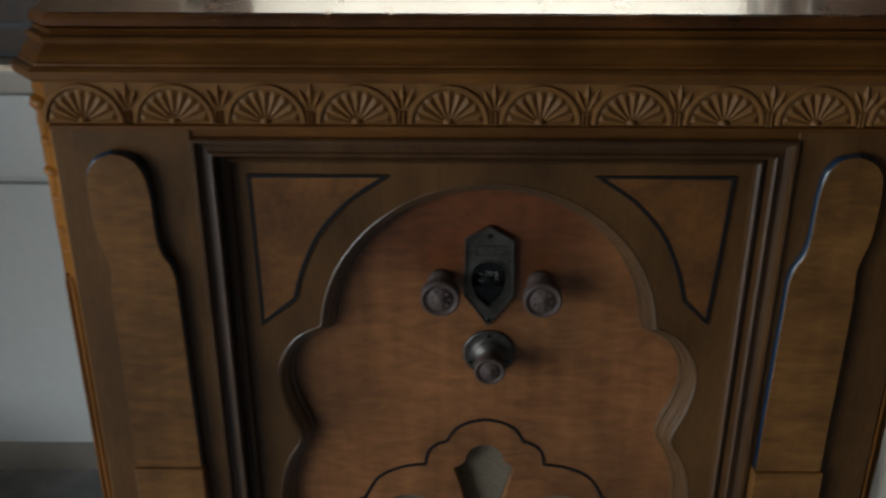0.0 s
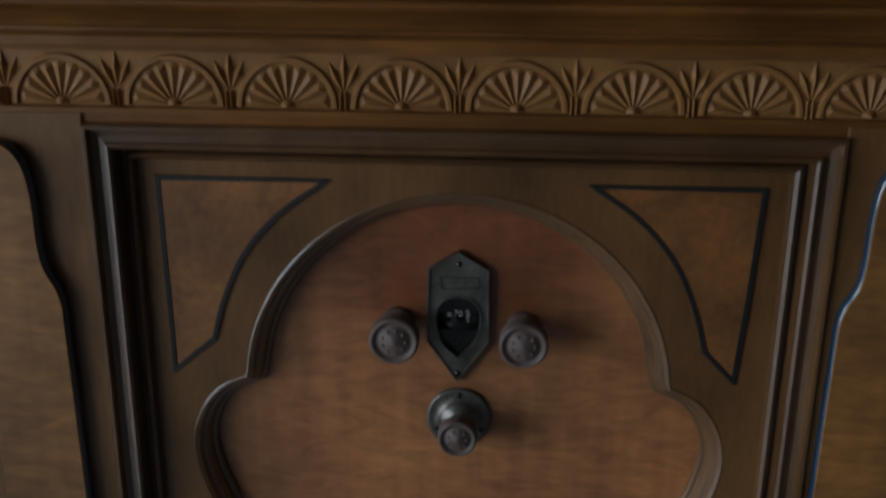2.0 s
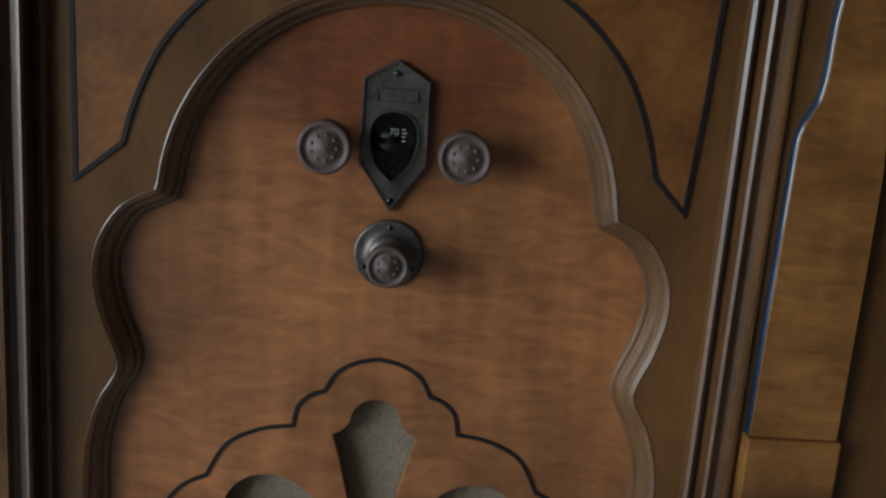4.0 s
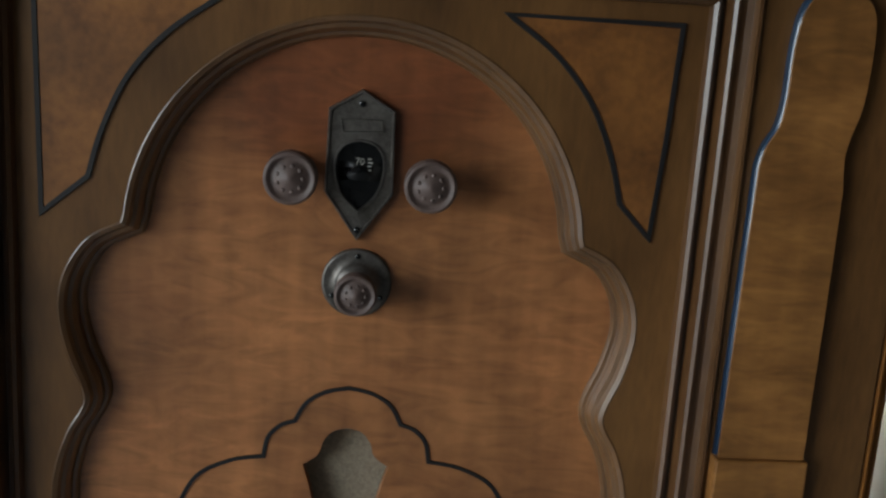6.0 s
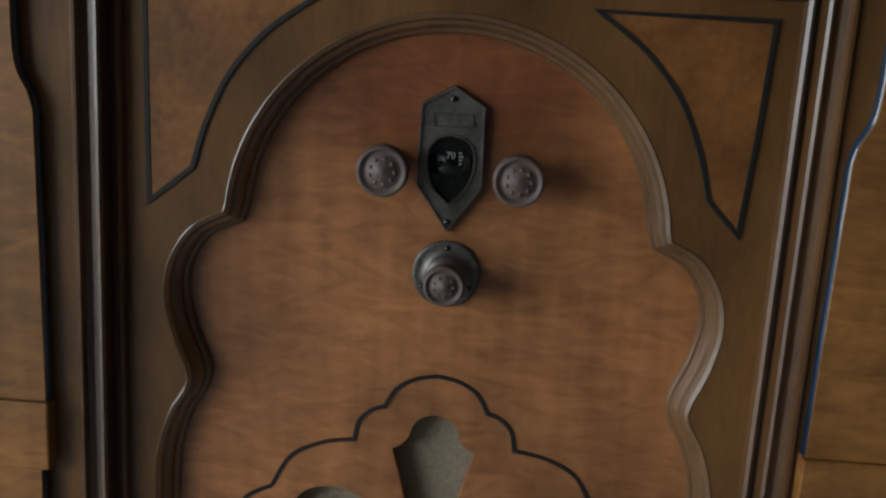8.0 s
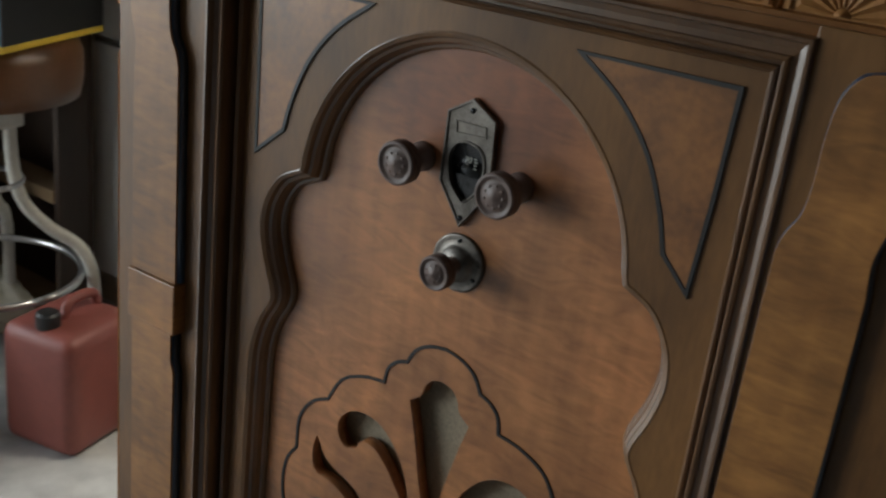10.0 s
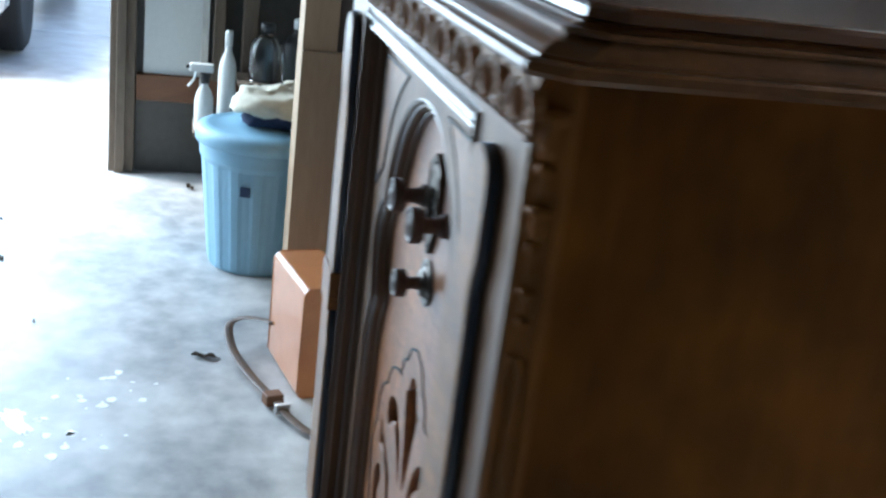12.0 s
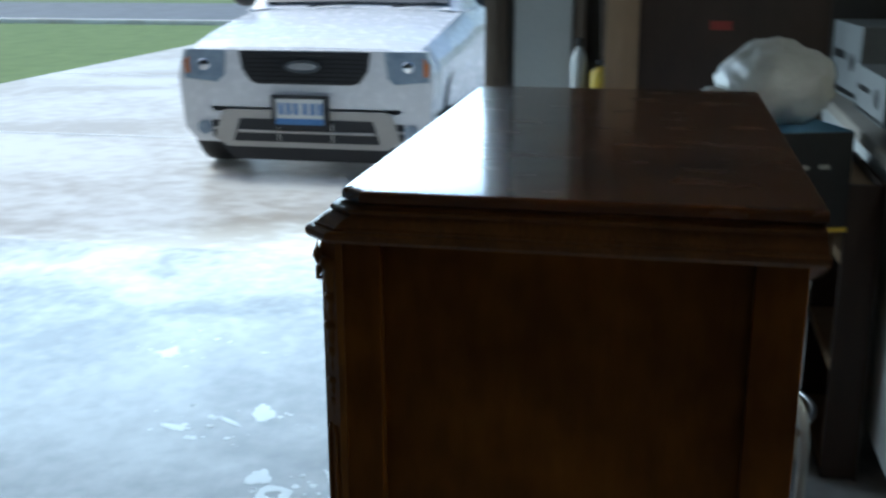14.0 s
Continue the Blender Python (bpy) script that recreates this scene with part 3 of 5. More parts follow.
for x in (0.0334, 0.0366):
    v = [shell_bm.verts.new((x + dx, y, z)) for z in (-0.002, 0.010) for dx, y in ((-0.0011, 0.0), (0.0, -0.0024), (0.0011, 0.0))]
    shell_bm.faces.new((v[0], v[1], v[4], v[3])), shell_bm.faces.new((v[1], v[2], v[5], v[4])), shell_bm.faces.new((v[3], v[4], v[5]))
shell_me = bpy.data.meshes.new("shell")
bmesh.ops.recalc_face_normals(shell_bm, faces=shell_bm.faces)
shell_bm.to_mesh(shell_me)
shell_me.materials.append(CARVED)
for k in range(10):
    sh = new("shell", shell_me)
    sh.parent = frieze
    sh.location = ((k - 4.5) * 0.0716, FY - 0.0002, 1.0795)
part("frieze_bead", sweep([(-0.3495, 1.0762), (0.3495, 1.0762)], [(0.0025, FY), (0.0015, FY - 0.004), (-0.0015, FY - 0.004), (-0.0025, FY)]), WALNUT_H, frieze)


def crown(name, rows, mat, label=""):
    """Stacked outlines with canted front corners: rows of (z, half width, front y, back y, cant)."""
    bm = bmesh.new()
    rings = []
    for z, w, f, b, c in rows:
        rings.append([bm.verts.new((x, y, z)) for x, y in ((-w, b), (-w, f + c), (-w + c * 0.9, f), (w - c * 0.9, f), (w, f + c), (w, b))])
    for a, b in zip(rings, rings[1:]):
        for k in range(6):
            bm.faces.new((a[k], a[(k + 1) % 6], b[(k + 1) % 6], b[k]))
    bm.faces.new(rings[0]), bm.faces.new(rings[-1])
    return part(name, bm, mat, radio, label)


crown("cornice", [(1.1150, 0.366, -0.0225, 0.400, 0.018), (1.1150, 0.3745, -0.0300, 0.404, 0.024), (1.1185, 0.3770, -0.0320, 0.406, 0.024), (1.1235, 0.3770, -0.0320, 0.406, 0.024), (1.1255, 0.3755, -0.0290, 0.404, 0.024),
    (1.1257, 0.3735, -0.0245, 0.404, 0.024), (1.1278, 0.3733, -0.0240, 0.404, 0.024), (1.1284, 0.3722, -0.0222, 0.403, 0.023), (1.1318, 0.3712, -0.0190, 0.403, 0.023), (1.1352, 0.3696, -0.0145, 0.402, 0.022), (1.1380, 0.3680, -0.0095, 0.402, 0.022), (1.1398, 0.3672, -0.0080, 0.402, 0.022),
    (1.1402, 0.3690, -0.0100, 0.402, 0.022), (1.1422, 0.3694, -0.0104, 0.402, 0.022), (1.1440, 0.3686, -0.0090, 0.401, 0.022), (1.1446, 0.3655, -0.0030, 0.401, 0.022), (1.1470, 0.3640, 0.0010, 0.400, 0.021), (1.1485, 0.3665, 0.0000, 0.400, 0.021)], WALNUT_H, "deep coved cornice")
crown("top_board", [(1.1490, 0.3660, 0.0030, 0.400, 0.02), (1.1505, 0.3680, 0.0010, 0.402, 0.02), (1.1560, 0.3680, 0.0010, 0.402, 0.02), (TOP - 0.001, 0.3665, 0.0030, 0.402, 0.02), (TOP, 0.3640, 0.0060, 0.400, 0.02)], TOPWOOD, "polished brown veneered top")
crown("base_moulding", [(0.318, 0.390, -0.046, 0.396, 0.02), (0.340, 0.392, -0.048, 0.396, 0.02), (0.346, 0.388, -0.043, 0.396, 0.02), (0.351, 0.380, -0.036, 0.396, 0.02), (0.359, 0.378, -0.034, 0.396, 0.02), (0.366, 0.368, -0.024, 0.396, 0.02)], WALNUT_H)
for sx in (-1, 1):
    for y in (-0.005, 0.345):
        part("leg", lathe([(0.020, 0.0), (0.026, 0.012), (0.018, 0.03), (0.022, 0.10), (0.030, 0.19), (0.024, 0.225), (0.032, 0.245), (0.032, 0.319)], segs=20, at=(0.335 * sx, y, 0)), WALNUT, radio, smooth=True)

# ---- materials of the things round the radio ----
WHITE_LAM = material("white_laminate", (0.74, 0.75, 0.72), 0.4, second=(0.66, 0.67, 0.64), scale=(3, 3, 3), fine=60, bump=0.03)
COUNTER = material("counter_laminate", (0.52, 0.47, 0.40), 0.4, second=(0.42, 0.38, 0.32), scale=(8, 8, 8), fine=160, bump=0.03)
LEATHER = material("tan_leather", (0.58, 0.23, 0.085), 0.34, second=(0.46, 0.175, 0.062), scale=(10, 10, 10), fine=300, bump=0.12, coat=0.35)
STRAP = material("worn_leather_strap", (0.13, 0.075, 0.040), 0.5, second=(0.06, 0.036, 0.022), scale=(40, 40, 40), fine=500, bump=0.3)
BRASS = material("brass", (0.62, 0.42, 0.18), 0.3, metal=0.9, second=(0.42, 0.27, 0.11), scale=(40, 40, 40), fine=300, bump=0.05)
STEEL = material("steel", (0.62, 0.62, 0.62), 0.3, metal=0.9, second=(0.45, 0.45, 0.45), scale=(30, 30, 30), fine=300, bump=0.05)
BLUEPLASTIC = material("blue_plastic", (0.30, 0.52, 0.68), 0.45, second=(0.26, 0.46, 0.61), scale=(6, 6, 6), fine=60, bump=0.05)
NAVY = material("navy_cloth", (0.02, 0.035, 0.09), 0.9, second=(0.012, 0.02, 0.055), scale=(30, 30, 30), fine=300, bump=0.5)
CREAM = material("cream_cloth", (0.72, 0.68, 0.55), 0.9, second=(0.55, 0.51, 0.40), scale=(30, 30, 30), fine=300, bump=0.6)
PLY = material("pale_plywood", (0.46, 0.33, 0.21), 0.6, second=(0.37, 0.255, 0.155), scale=(14, 14, 2), fine=120, bump=0.06)
DARKBOARD = material("dark_brown_board", (0.07, 0.042, 0.028), 0.55, second=(0.045, 0.027, 0.018), scale=(12, 12, 3), fine=120, bump=0.06)
BROWNCLOTH = material("brown_speaker_cloth", (0.17, 0.125, 0.09), 0.9, second=(0.10, 0.073, 0.052), scale=(120, 120, 120), fine=600, bump=0.5)
STOOLPAINT = material("white_enamel", (0.62, 0.60, 0.54), 0.4, second=(0.48, 0.46, 0.41), scale=(16, 16, 16), fine=160, bump=0.06)
BROWNVINYL = material("brown_vinyl", (0.15, 0.065, 0.028), 0.35, second=(0.10, 0.042, 0.018), scale=(10, 10, 10), fine=160, bump=0.08)
BLUECARD = material("blue_carton", (0.13, 0.30, 0.46), 0.55, second=(0.11, 0.26, 0.41), scale=(5, 5, 5), fine=60, bump=0.03)
CARD = material("cardboard", (0.40, 0.27, 0.15), 0.8, second=(0.32, 0.21, 0.115), scale=(10, 10, 10), fine=120, bump=0.08)
GREYCARD = material("pale_grey_carton", (0.34, 0.35, 0.34), 0.7, second=(0.27, 0.28, 0.27), scale=(6, 6, 6), fine=90, bump=0.04)
GREENTIN = material("green_print", (0.22, 0.28, 0.06), 0.45, second=(0.16, 0.21, 0.04), scale=(12, 12, 12), fine=80, bump=0.02)
REDPLASTIC = material("red_plastic", (0.26, 0.072, 0.056), 0.5, second=(0.20, 0.055, 0.044), scale=(8, 8, 8), fine=90, bump=0.05)
BINBLUE = material("deep_blue_plastic", (0.035, 0.105, 0.27), 0.42, second=(0.026, 0.082, 0.22), scale=(8, 8, 8), fine=90, bump=0.04)
INKBLUE = material("navy_print", (0.03, 0.06, 0.14), 0.6, bump=0.0)
CORD = material("cream_cord", (0.58, 0.52, 0.42), 0.6, second=(0.46, 0.41, 0.32), scale=(30, 30, 30), fine=200, bump=0.05)
BAGPLASTIC = material("white_bag_plastic", (0.72, 0.72, 0.68), 0.35, second=(0.60, 0.60, 0.56), scale=(12, 12, 12), fine=60, bump=0.3)
BLACKPLASTIC = material("black_plastic", (0.018, 0.018, 0.018), 0.4, bump=0.0)
YELLOW = material("yellow_plastic", (0.75, 0.52, 0.06), 0.4, second=(0.68, 0.46, 0.05), scale=(10, 10, 10), fine=60, bump=0.02)
REDCARD = material("red_carton", (0.42, 0.06, 0.04), 0.5, second=(0.34, 0.05, 0.03), scale=(10, 10, 10), fine=60, bump=0.02)
ORANGE = material("orange_print", (0.80, 0.22, 0.05), 0.5, bump=0.0)
SPRAYBLUE = material("light_blue_print", (0.30, 0.52, 0.72), 0.35, second=(0.25, 0.46, 0.66), scale=(10, 10, 10), fine=60, bump=0.0)
ROYAL = material("royal_blue_print", (0.03, 0.07, 0.35), 0.35, bump=0.0)
GLASS = bpy.data.materials.new("clear_glass")
GLASS.use_nodes = True
gb = GLASS.node_tree.nodes["Principled BSDF"]
gb.inputs["Transmission Weight"].default_value, gb.inputs["Roughness"].default_value, gb.inputs["Base Color"].default_value = 1.0, 0.05, (0.9, 0.93, 0.93, 1)
CARPAINT = material("white_car_paint", (0.84, 0.85, 0.86), 0.25, second=(0.74, 0.75, 0.76), scale=(2, 2, 2), fine=20, bump=0.0, coat=0.8)
CLADDING = material("beige_car_cladding", (0.50, 0.475, 0.43), 0.55, second=(0.44, 0.42, 0.38), scale=(10, 10, 10), fine=200, bump=0.05)
GRILLEBLACK = material("black_car_trim", (0.02, 0.021, 0.024), 0.45, bump=0.0)
TYRE = material("tyre_rubber", (0.02, 0.02, 0.02), 0.85, second=(0.015, 0.015, 0.015), scale=(30, 30, 30), fine=300, bump=0.2)
LENS = material("headlamp_lens", (0.34, 0.42, 0.50), 0.12, second=(0.20, 0.26, 0.33), scale=(14, 14, 14), fine=60, bump=0.1, coat=1.0)
AMBER = material("amber_lens", (0.70, 0.22, 0.05), 0.2, bump=0.0, coat=0.5)
CARGLASS = material("car_glass", (0.03, 0.04, 0.05), 0.06, bump=0.0, coat=1.0)
PLATEBLUE = material("plate_blue", (0.10, 0.25, 0.55), 0.4, bump=0.0)
CHROME = material("chrome", (0.8, 0.8, 0.82), 0.12, metal=1.0, bump=0.0)
STAIN = material("dried_paint_spill", (0.95, 0.96, 0.94), 0.34, second=(0.88, 0.89, 0.87), scale=(30, 30, 30), fine=120, bump=0.0)
LEAFBROWN = material("dry_leaf", (0.09, 0.06, 0.035), 0.8, second=(0.05, 0.033, 0.02), scale=(60, 60, 60), fine=300, bump=0.2)
POSTWOOD = material("weathered_post", (0.20, 0.15, 0.11), 0.75, second=(0.12, 0.09, 0.065), scale=(16, 16, 3), fine=120, bump=0.15)
RAILWOOD = material("brown_rail", (0.20, 0.09, 0.04), 0.6, second=(0.13, 0.055, 0.025), scale=(4, 4, 16), fine=120, bump=0.08)


def thing(name, label, category, at=(0, 0, 0), turn=0.0, group=""):
    return tagged(empty(name, pose(*at, 0, 0, turn)), label, category, group)


def crumple(bm, amount, scale, seed=0.0, floor=None):
    for v in bm.verts:
        d = noise.noise_vector(v.co * scale + Vector((seed, seed * 2, 0))) + 0.4 * noise.noise_vector(v.co * scale * 3.1 + Vector((seed, 0, seed)))
        v.co += d * amount
        if floor is not None:
            v.co.z = max(v.co.z, floor)
    return bm


def ball(radius, at=(0, 0, 0), squash=(1, 1, 1), u=32, v=20):
    bm = bmesh.new()
    bmesh.ops.create_uvsphere(bm, u_segments=u, v_segments=v, radius=radius, matrix=Matrix.Translation(at) @ Matrix.Diagonal((*squash, 1)))
    return bm


# ---- setting details ----
post = tagged(finish("door_jamb", block((-3.36, -0.455, 0), (-3.17, -0.362, 2.6), 0.004), POSTWOOD), "weathered dark wooden jamb of the open garage doorway", kind="structure")
finish("jamb_strip", block((-3.168, -0.43, 0.0), (-3.150, -0.395, 2.4), 0.002), POSTWOOD, post)
tagged(finish("wall_panel", block((-3.198, -0.335, 0.385), (-3.180, -0.10, 2.3), 0.004), WHITE_LAM), "white board fixed to the garage wall", kind="structure")
tagged(finish("trim", block((-3.198, -0.358, 0.285), (-3.160, 0.10, 0.383), 0.004), RAILWOOD), "brown wooden rail along the garage wall", kind="structure")
tagged(finish("wall_stud", block((-3.198, 0.02, 0.384), (-3.11, 0.075, 2.5), 0.003), POSTWOOD), "dark wooden stud on the garage wall", kind="structure")
tagged(finish("trim_stud", block((-3.198, -0.085, 0.384), (-3.13, -0.045, 2.5), 0.003), POSTWOOD), "dark wooden stud on the garage wall", kind="structure")


# dried paint spills and leaves on the floor
def spill(x, y, rx, ry, turn, seed, label):
    pts = []
    for k in range(36):
        a = 2 * math.pi * k / 36
        r = 1 + 0.55 * noise.noise(Vector((1.4 * math.cos(a) + seed, 1.4 * math.sin(a), seed))) + 0.25 * noise.noise(Vector((5 * math.cos(a), 5 * math.sin(a) + seed, 0)))
        pts.append((rx * r * math.cos(a), ry * r * math.sin(a)))
    bm = bmesh.new()
    lo = [bm.verts.new((px, py, 0)) for px, py in pts]
    hi = [bm.verts.new((px * 0.97, py * 0.97, 0.0005)) for px, py in pts]
    bm.faces.new(hi)
    for k in range(36):
        bm.faces.new((lo[k], lo[(k + 1) % 36], hi[(k + 1) % 36], hi[k]))
    ob = finish("paint_spill", bm, STAIN)
    ob.matrix_basis = pose(x, y, 0.0004, 0, 0, turn)
    return tagged(ob, label, "paint spill", "paint spills on the floor")


def paint_ring(x, y, r, seed):
    bm = bmesh.new()
    rows = []
    for k in range(40):
        a = 2 * math.pi * k / 40
        q = 1 + 0.25 * noise.noise(Vector((2 * math.cos(a) + seed, 2 * math.sin(a), seed)))
        rows.append([bm.verts.new((r * q * f * math.cos(a), r * q * f * math.sin(a), z)) for f, z in ((0.40 + 0.1 * math.sin(3 * a), 0.0), (0.44 + 0.1 * math.sin(3 * a), 0.0005), (0.97, 0.0005), (1.0, 0.0))])
    for k in range(40):
        a, b = rows[k], rows[(k + 1) % 40]
        for j in range(3):
            bm.faces.new((a[j], a[j + 1], b[j + 1], b[j]))
    ob = finish("paint_ring", bm, STAIN)
    ob.matrix_basis = pose(x, y, 0.0004)
    tagged(ob, "ring of dried white paint on the concrete floor", "paint spill", "paint spills on the floor")


def paint_specks(x, y, rx, ry, count, seed):
    """Flaked remains of one spill: many small chips of paint."""
    rng = random.Random(seed)
    bm = bmesh.new()
    for _ in range(count):
        a, q = rng.uniform(0, 6.28), rng.random() ** 0.6
        cx, cy, size = rx * q * math.cos(a), ry * q * math.sin(a), rng.uniform(0.003, 0.017)
        n = rng.randint(5, 8)
        pts = [(cx + size * rng.uniform(0.5, 1.2) * math.cos(6.28 * k / n), cy + size * rng.uniform(0.5, 1.2) * math.sin(6.28 * k / n)) for k in range(n)]
        lo = [bm.verts.new((px, py, 0)) for px, py in pts]
        hi = [bm.verts.new((cx + (px - cx) * 0.94, cy + (py - cy) * 0.94, 0.0004)) for px, py in pts]
        bm.faces.new(hi)
        for k in range(n):
            bm.faces.new((lo[k], lo[(k + 1) % n], hi[(k + 1) % n], hi[k]))
    ob = finish("paint_flakes", bm, STAIN)
    ob.matrix_basis = pose(x, y, 0.0004)
    tagged(ob, "scatter of small white paint flakes on the floor", "paint flakes", kind="stuff")


spill(-1.60, -0.87, 0.065, 0.030, 20, 1.0, "white dried paint spill on the concrete floor")
spill(-1.53, -0.95, 0.050, 0.010, 60, 2.0, "thin white paint streak on the concrete floor")
spill(-1.46, -1.09, 0.055, 0.016, 80, 3.0, "thin white paint streak on the concrete floor")
spill(-1.21, -0.735, 0.045, 0.030, 10, 4.2, "white dried paint spill on the concrete floor")
paint_ring(-1.13, -0.665, 0.050, 5.5)
spill(-0.95, -0.66, 0.030, 0.055, 25, 6.1, "flaking white paint patch on the floor")
spill(-0.88, -0.585, 0.034, 0.040, 60, 9.3, "flaking white paint patch on the floor")
spill(-1.24, -0.53, 0.070, 0.022, 30, 7.7, "faint white paint smear on the concrete floor")
for row in ((-0.91, -0.62, 0.12, 0.12, 90, 3), (-1.16, -0.60, 0.13, 0.20, 34, 4), (-1.52, -0.95, 0.16, 0.26, 26, 5), (-1.30, -0.35, 0.20, 0.14, 22, 6), (-2.1, -1.25, 0.20, 0.30, 16, 8)):
    paint_specks(*row)
spill(-2.02, -1.37, 0.050, 0.030, 10, 8.4, "faint white paint smear on the concrete floor")


def leaf(x, y, turn, size):
    bm = bmesh.new()
    n = 7
    rows = [[bm.verts.new((size * (t / n - 0.5), w * size * 0.16 * math.sin(math.pi * (t + 0.15) / (n + 0.3)), 0.002 + 0.010 * abs(w) * (0.5 + 0.5 * math.sin(t * 1.7)))) for w in (-1, 0, 1)] for t in range(n + 1)]
    for a, b in zip(rows, rows[1:]):
        for j in range(2):
            bm.faces.new((a[j], a[j + 1], b[j + 1], b[j]))
    bmesh.ops.solidify(bm, geom=bm.faces, thickness=0.0012)
    ob = finish("dry_leaf", bm, LEAFBROWN)
    ob.matrix_basis = pose(x, y, 0.001, 0, 0, turn)
    tagged(ob, "dry curled brown leaf on the concrete floor", "leaf", "leaves on the floor")


for x, y, a, l in ((-2.21, -0.70, 30, 0.06), (-1.56, -0.12, 75, 0.075), (-1.03, -0.75, 50, 0.02), (-1.75, -0.55, 10, 0.02), (-3.0, -0.15, 20, 0.07), (-2.55, -0.75, 80, 0.03)):
    leaf(x, y, a, l)


# ---- base cabinets along the back wall ----
def base_cabinet(x, w):
    c = thing("base_cabinet", "white laminate base cabinet with drawer under the counter", "cabinet", (x, 0.85, 0), group="base cabinets along the back wall")
    part("body", block((0.002, 0.018, 0.10), (w - 0.002, 0.585, 0.818)), WHITE_LAM, c)
    part("drawer_front", block((0.005, 0.0, 0.665), (w - 0.005, 0.0175, 0.808), 0.003), WHITE_LAM, c)
    part("cabinet_door", block((0.005, 0.0, 0.112), (w - 0.005, 0.0175, 0.650), 0.003), WHITE_LAM, c)
    part("toe_kick", block((0.002, 0.06, 0.0), (w - 0.002, 0.08, 0.099)), COUNTER, c)
    return c


cab_x = -3.18
for w in (0.95, 0.95, 0.95, 0.95, 0.95, 0.95, 0.38):
    base_cabinet(cab_x, w)
    cab_x += w
tagged(finish("countertop", block((-3.19, 0.825, 0.8185), (2.9, 1.448, 0.858), 0.006), COUNTER), "long beige laminate countertop on white cabinets", "countertop")
shelf = thing("bench_riser", "low wooden riser shelf on the counter", "shelf", (0, 0, 0.859))
part("board", block((-1.1, 1.06, 0.180), (1.0, 1.40, 0.200), 0.003), DARKBOARD, shelf)
for x in (-1.08, -0.05, 0.98):
    part("support", block((x - 0.012, 1.07, 0.0), (x + 0.012, 1.39, 0.180)), DARKBOARD, shelf)
RZ = 0.859 + 0.2005

# ---- small things on the bench ----
def can_thing(name, label, cat, x, y, z, profile, mat, extra=()):
    t = thing(name, label, cat, (x, y, z))
    part("body", lathe(profile, segs=28), mat, t, smooth=True)
    for pn, pp, pm in extra:
        part(pn, lathe(pp, segs=24), pm, t, smooth=True)
    return t


can_thing("spray_can", "light blue and white spray can on the bench", "spray can", -0.64, 1.12, RZ, [(0.032, 0), (0.0335, 0.004), (0.0335, 0.16), (0.030, 0.172), (0.014, 0.18)], SPRAYBLUE, (("label_band", [(0.0337, 0.07), (0.0338, 0.071), (0.0338, 0.096), (0.0337, 0.097)], WHITE_LAM), ("yellow_mark", [(0.0337, 0.118), (0.0339, 0.119), (0.0339, 0.150), (0.0337, 0.151)], YELLOW), ("cap", [(0.02, 0.176), (0.02, 0.205), (0.017, 0.21)], WHITE_LAM)))
yb = can_thing("polish_bottle", "yellow plastic bottle with a shouldered neck", "bottle", -0.445, 1.12, RZ, [(0.044, 0), (0.047, 0.006), (0.047, 0.055), (0.043, 0.068), (0.026, 0.084), (0.0165, 0.094), (0.0165, 0.135)], YELLOW, (("cap", [(0.018, 0.134), (0.018, 0.165), (0.015, 0.17)], REDCARD),))
part("print_bars", block((-0.03, -0.0478, 0.030), (0.03, -0.0470, 0.036)), BLACKPLASTIC, yb)
part("print_bars", block((-0.026, -0.0478, 0.018), (0.022, -0.0470, 0.024)), BLACKPLASTIC, yb)
can_thing("glass_jar", "clear glass bottle on the bench", "bottle", -0.345, 1.15, RZ, [(0.030, 0), (0.032, 0.005), (0.032, 0.075), (0.014, 0.10), (0.013, 0.125)], GLASS, (("cap", [(0.0145, 0.120), (0.0145, 0.138), (0.012, 0.14)], STEEL),))
rc = thing("radio_tube_carton", "red carton with a pale round mark", "box", (-0.29, 1.14, RZ))
part("carton", block((-0.045, -0.03, 0), (0.035, 0.03, 0.062), 0.002), REDCARD, rc)
part("round_mark", lathe([(0.022, 0.0), (0.022, 0.0008)], "y", 24, (0.0, -0.0302, 0.026)), CREAM, rc)
oc = thing("parts_carton", "small navy and orange parts carton", "box", (-0.238, 1.13, RZ))
part("carton", block((-0.026, -0.02, 0), (0.026, 0.02, 0.066), 0.002), INKBLUE, oc)
part("orange_band", box(bmesh.new(), (-0.034, -0.0212, 0.018), (0.030, -0.0203, 0.046), 0.0, pose(0, 0, 0, 0, -12)), ORANGE, oc)
mt = thing("meter_box", "grey metal meter box with black knob", "meter", (-0.155, 1.14, RZ))
part("case", block((-0.052, -0.035, 0), (0.052, 0.035, 0.046), 0.004), STEEL, mt)
part("front_panel", block((-0.046, -0.0362, 0.008), (0.046, -0.0352, 0.030)), BLACKPLASTIC, mt)
for dx in (-0.025, 0.0, 0.025):
    part("dial", lathe([(0.008, 0), (0.007, 0.005)], "y", 14, (dx, -0.0362, 0.019)), STEEL, mt)
part("knob", lathe([(0.016, 0.0), (0.015, 0.03), (0.006, 0.034), (0.005, 0.062)], segs=16, at=(0.002, 0, 0.046)), BLACKPLASTIC, mt)
cb = thing("black_cable", "black cable looped on the bench", "cable")
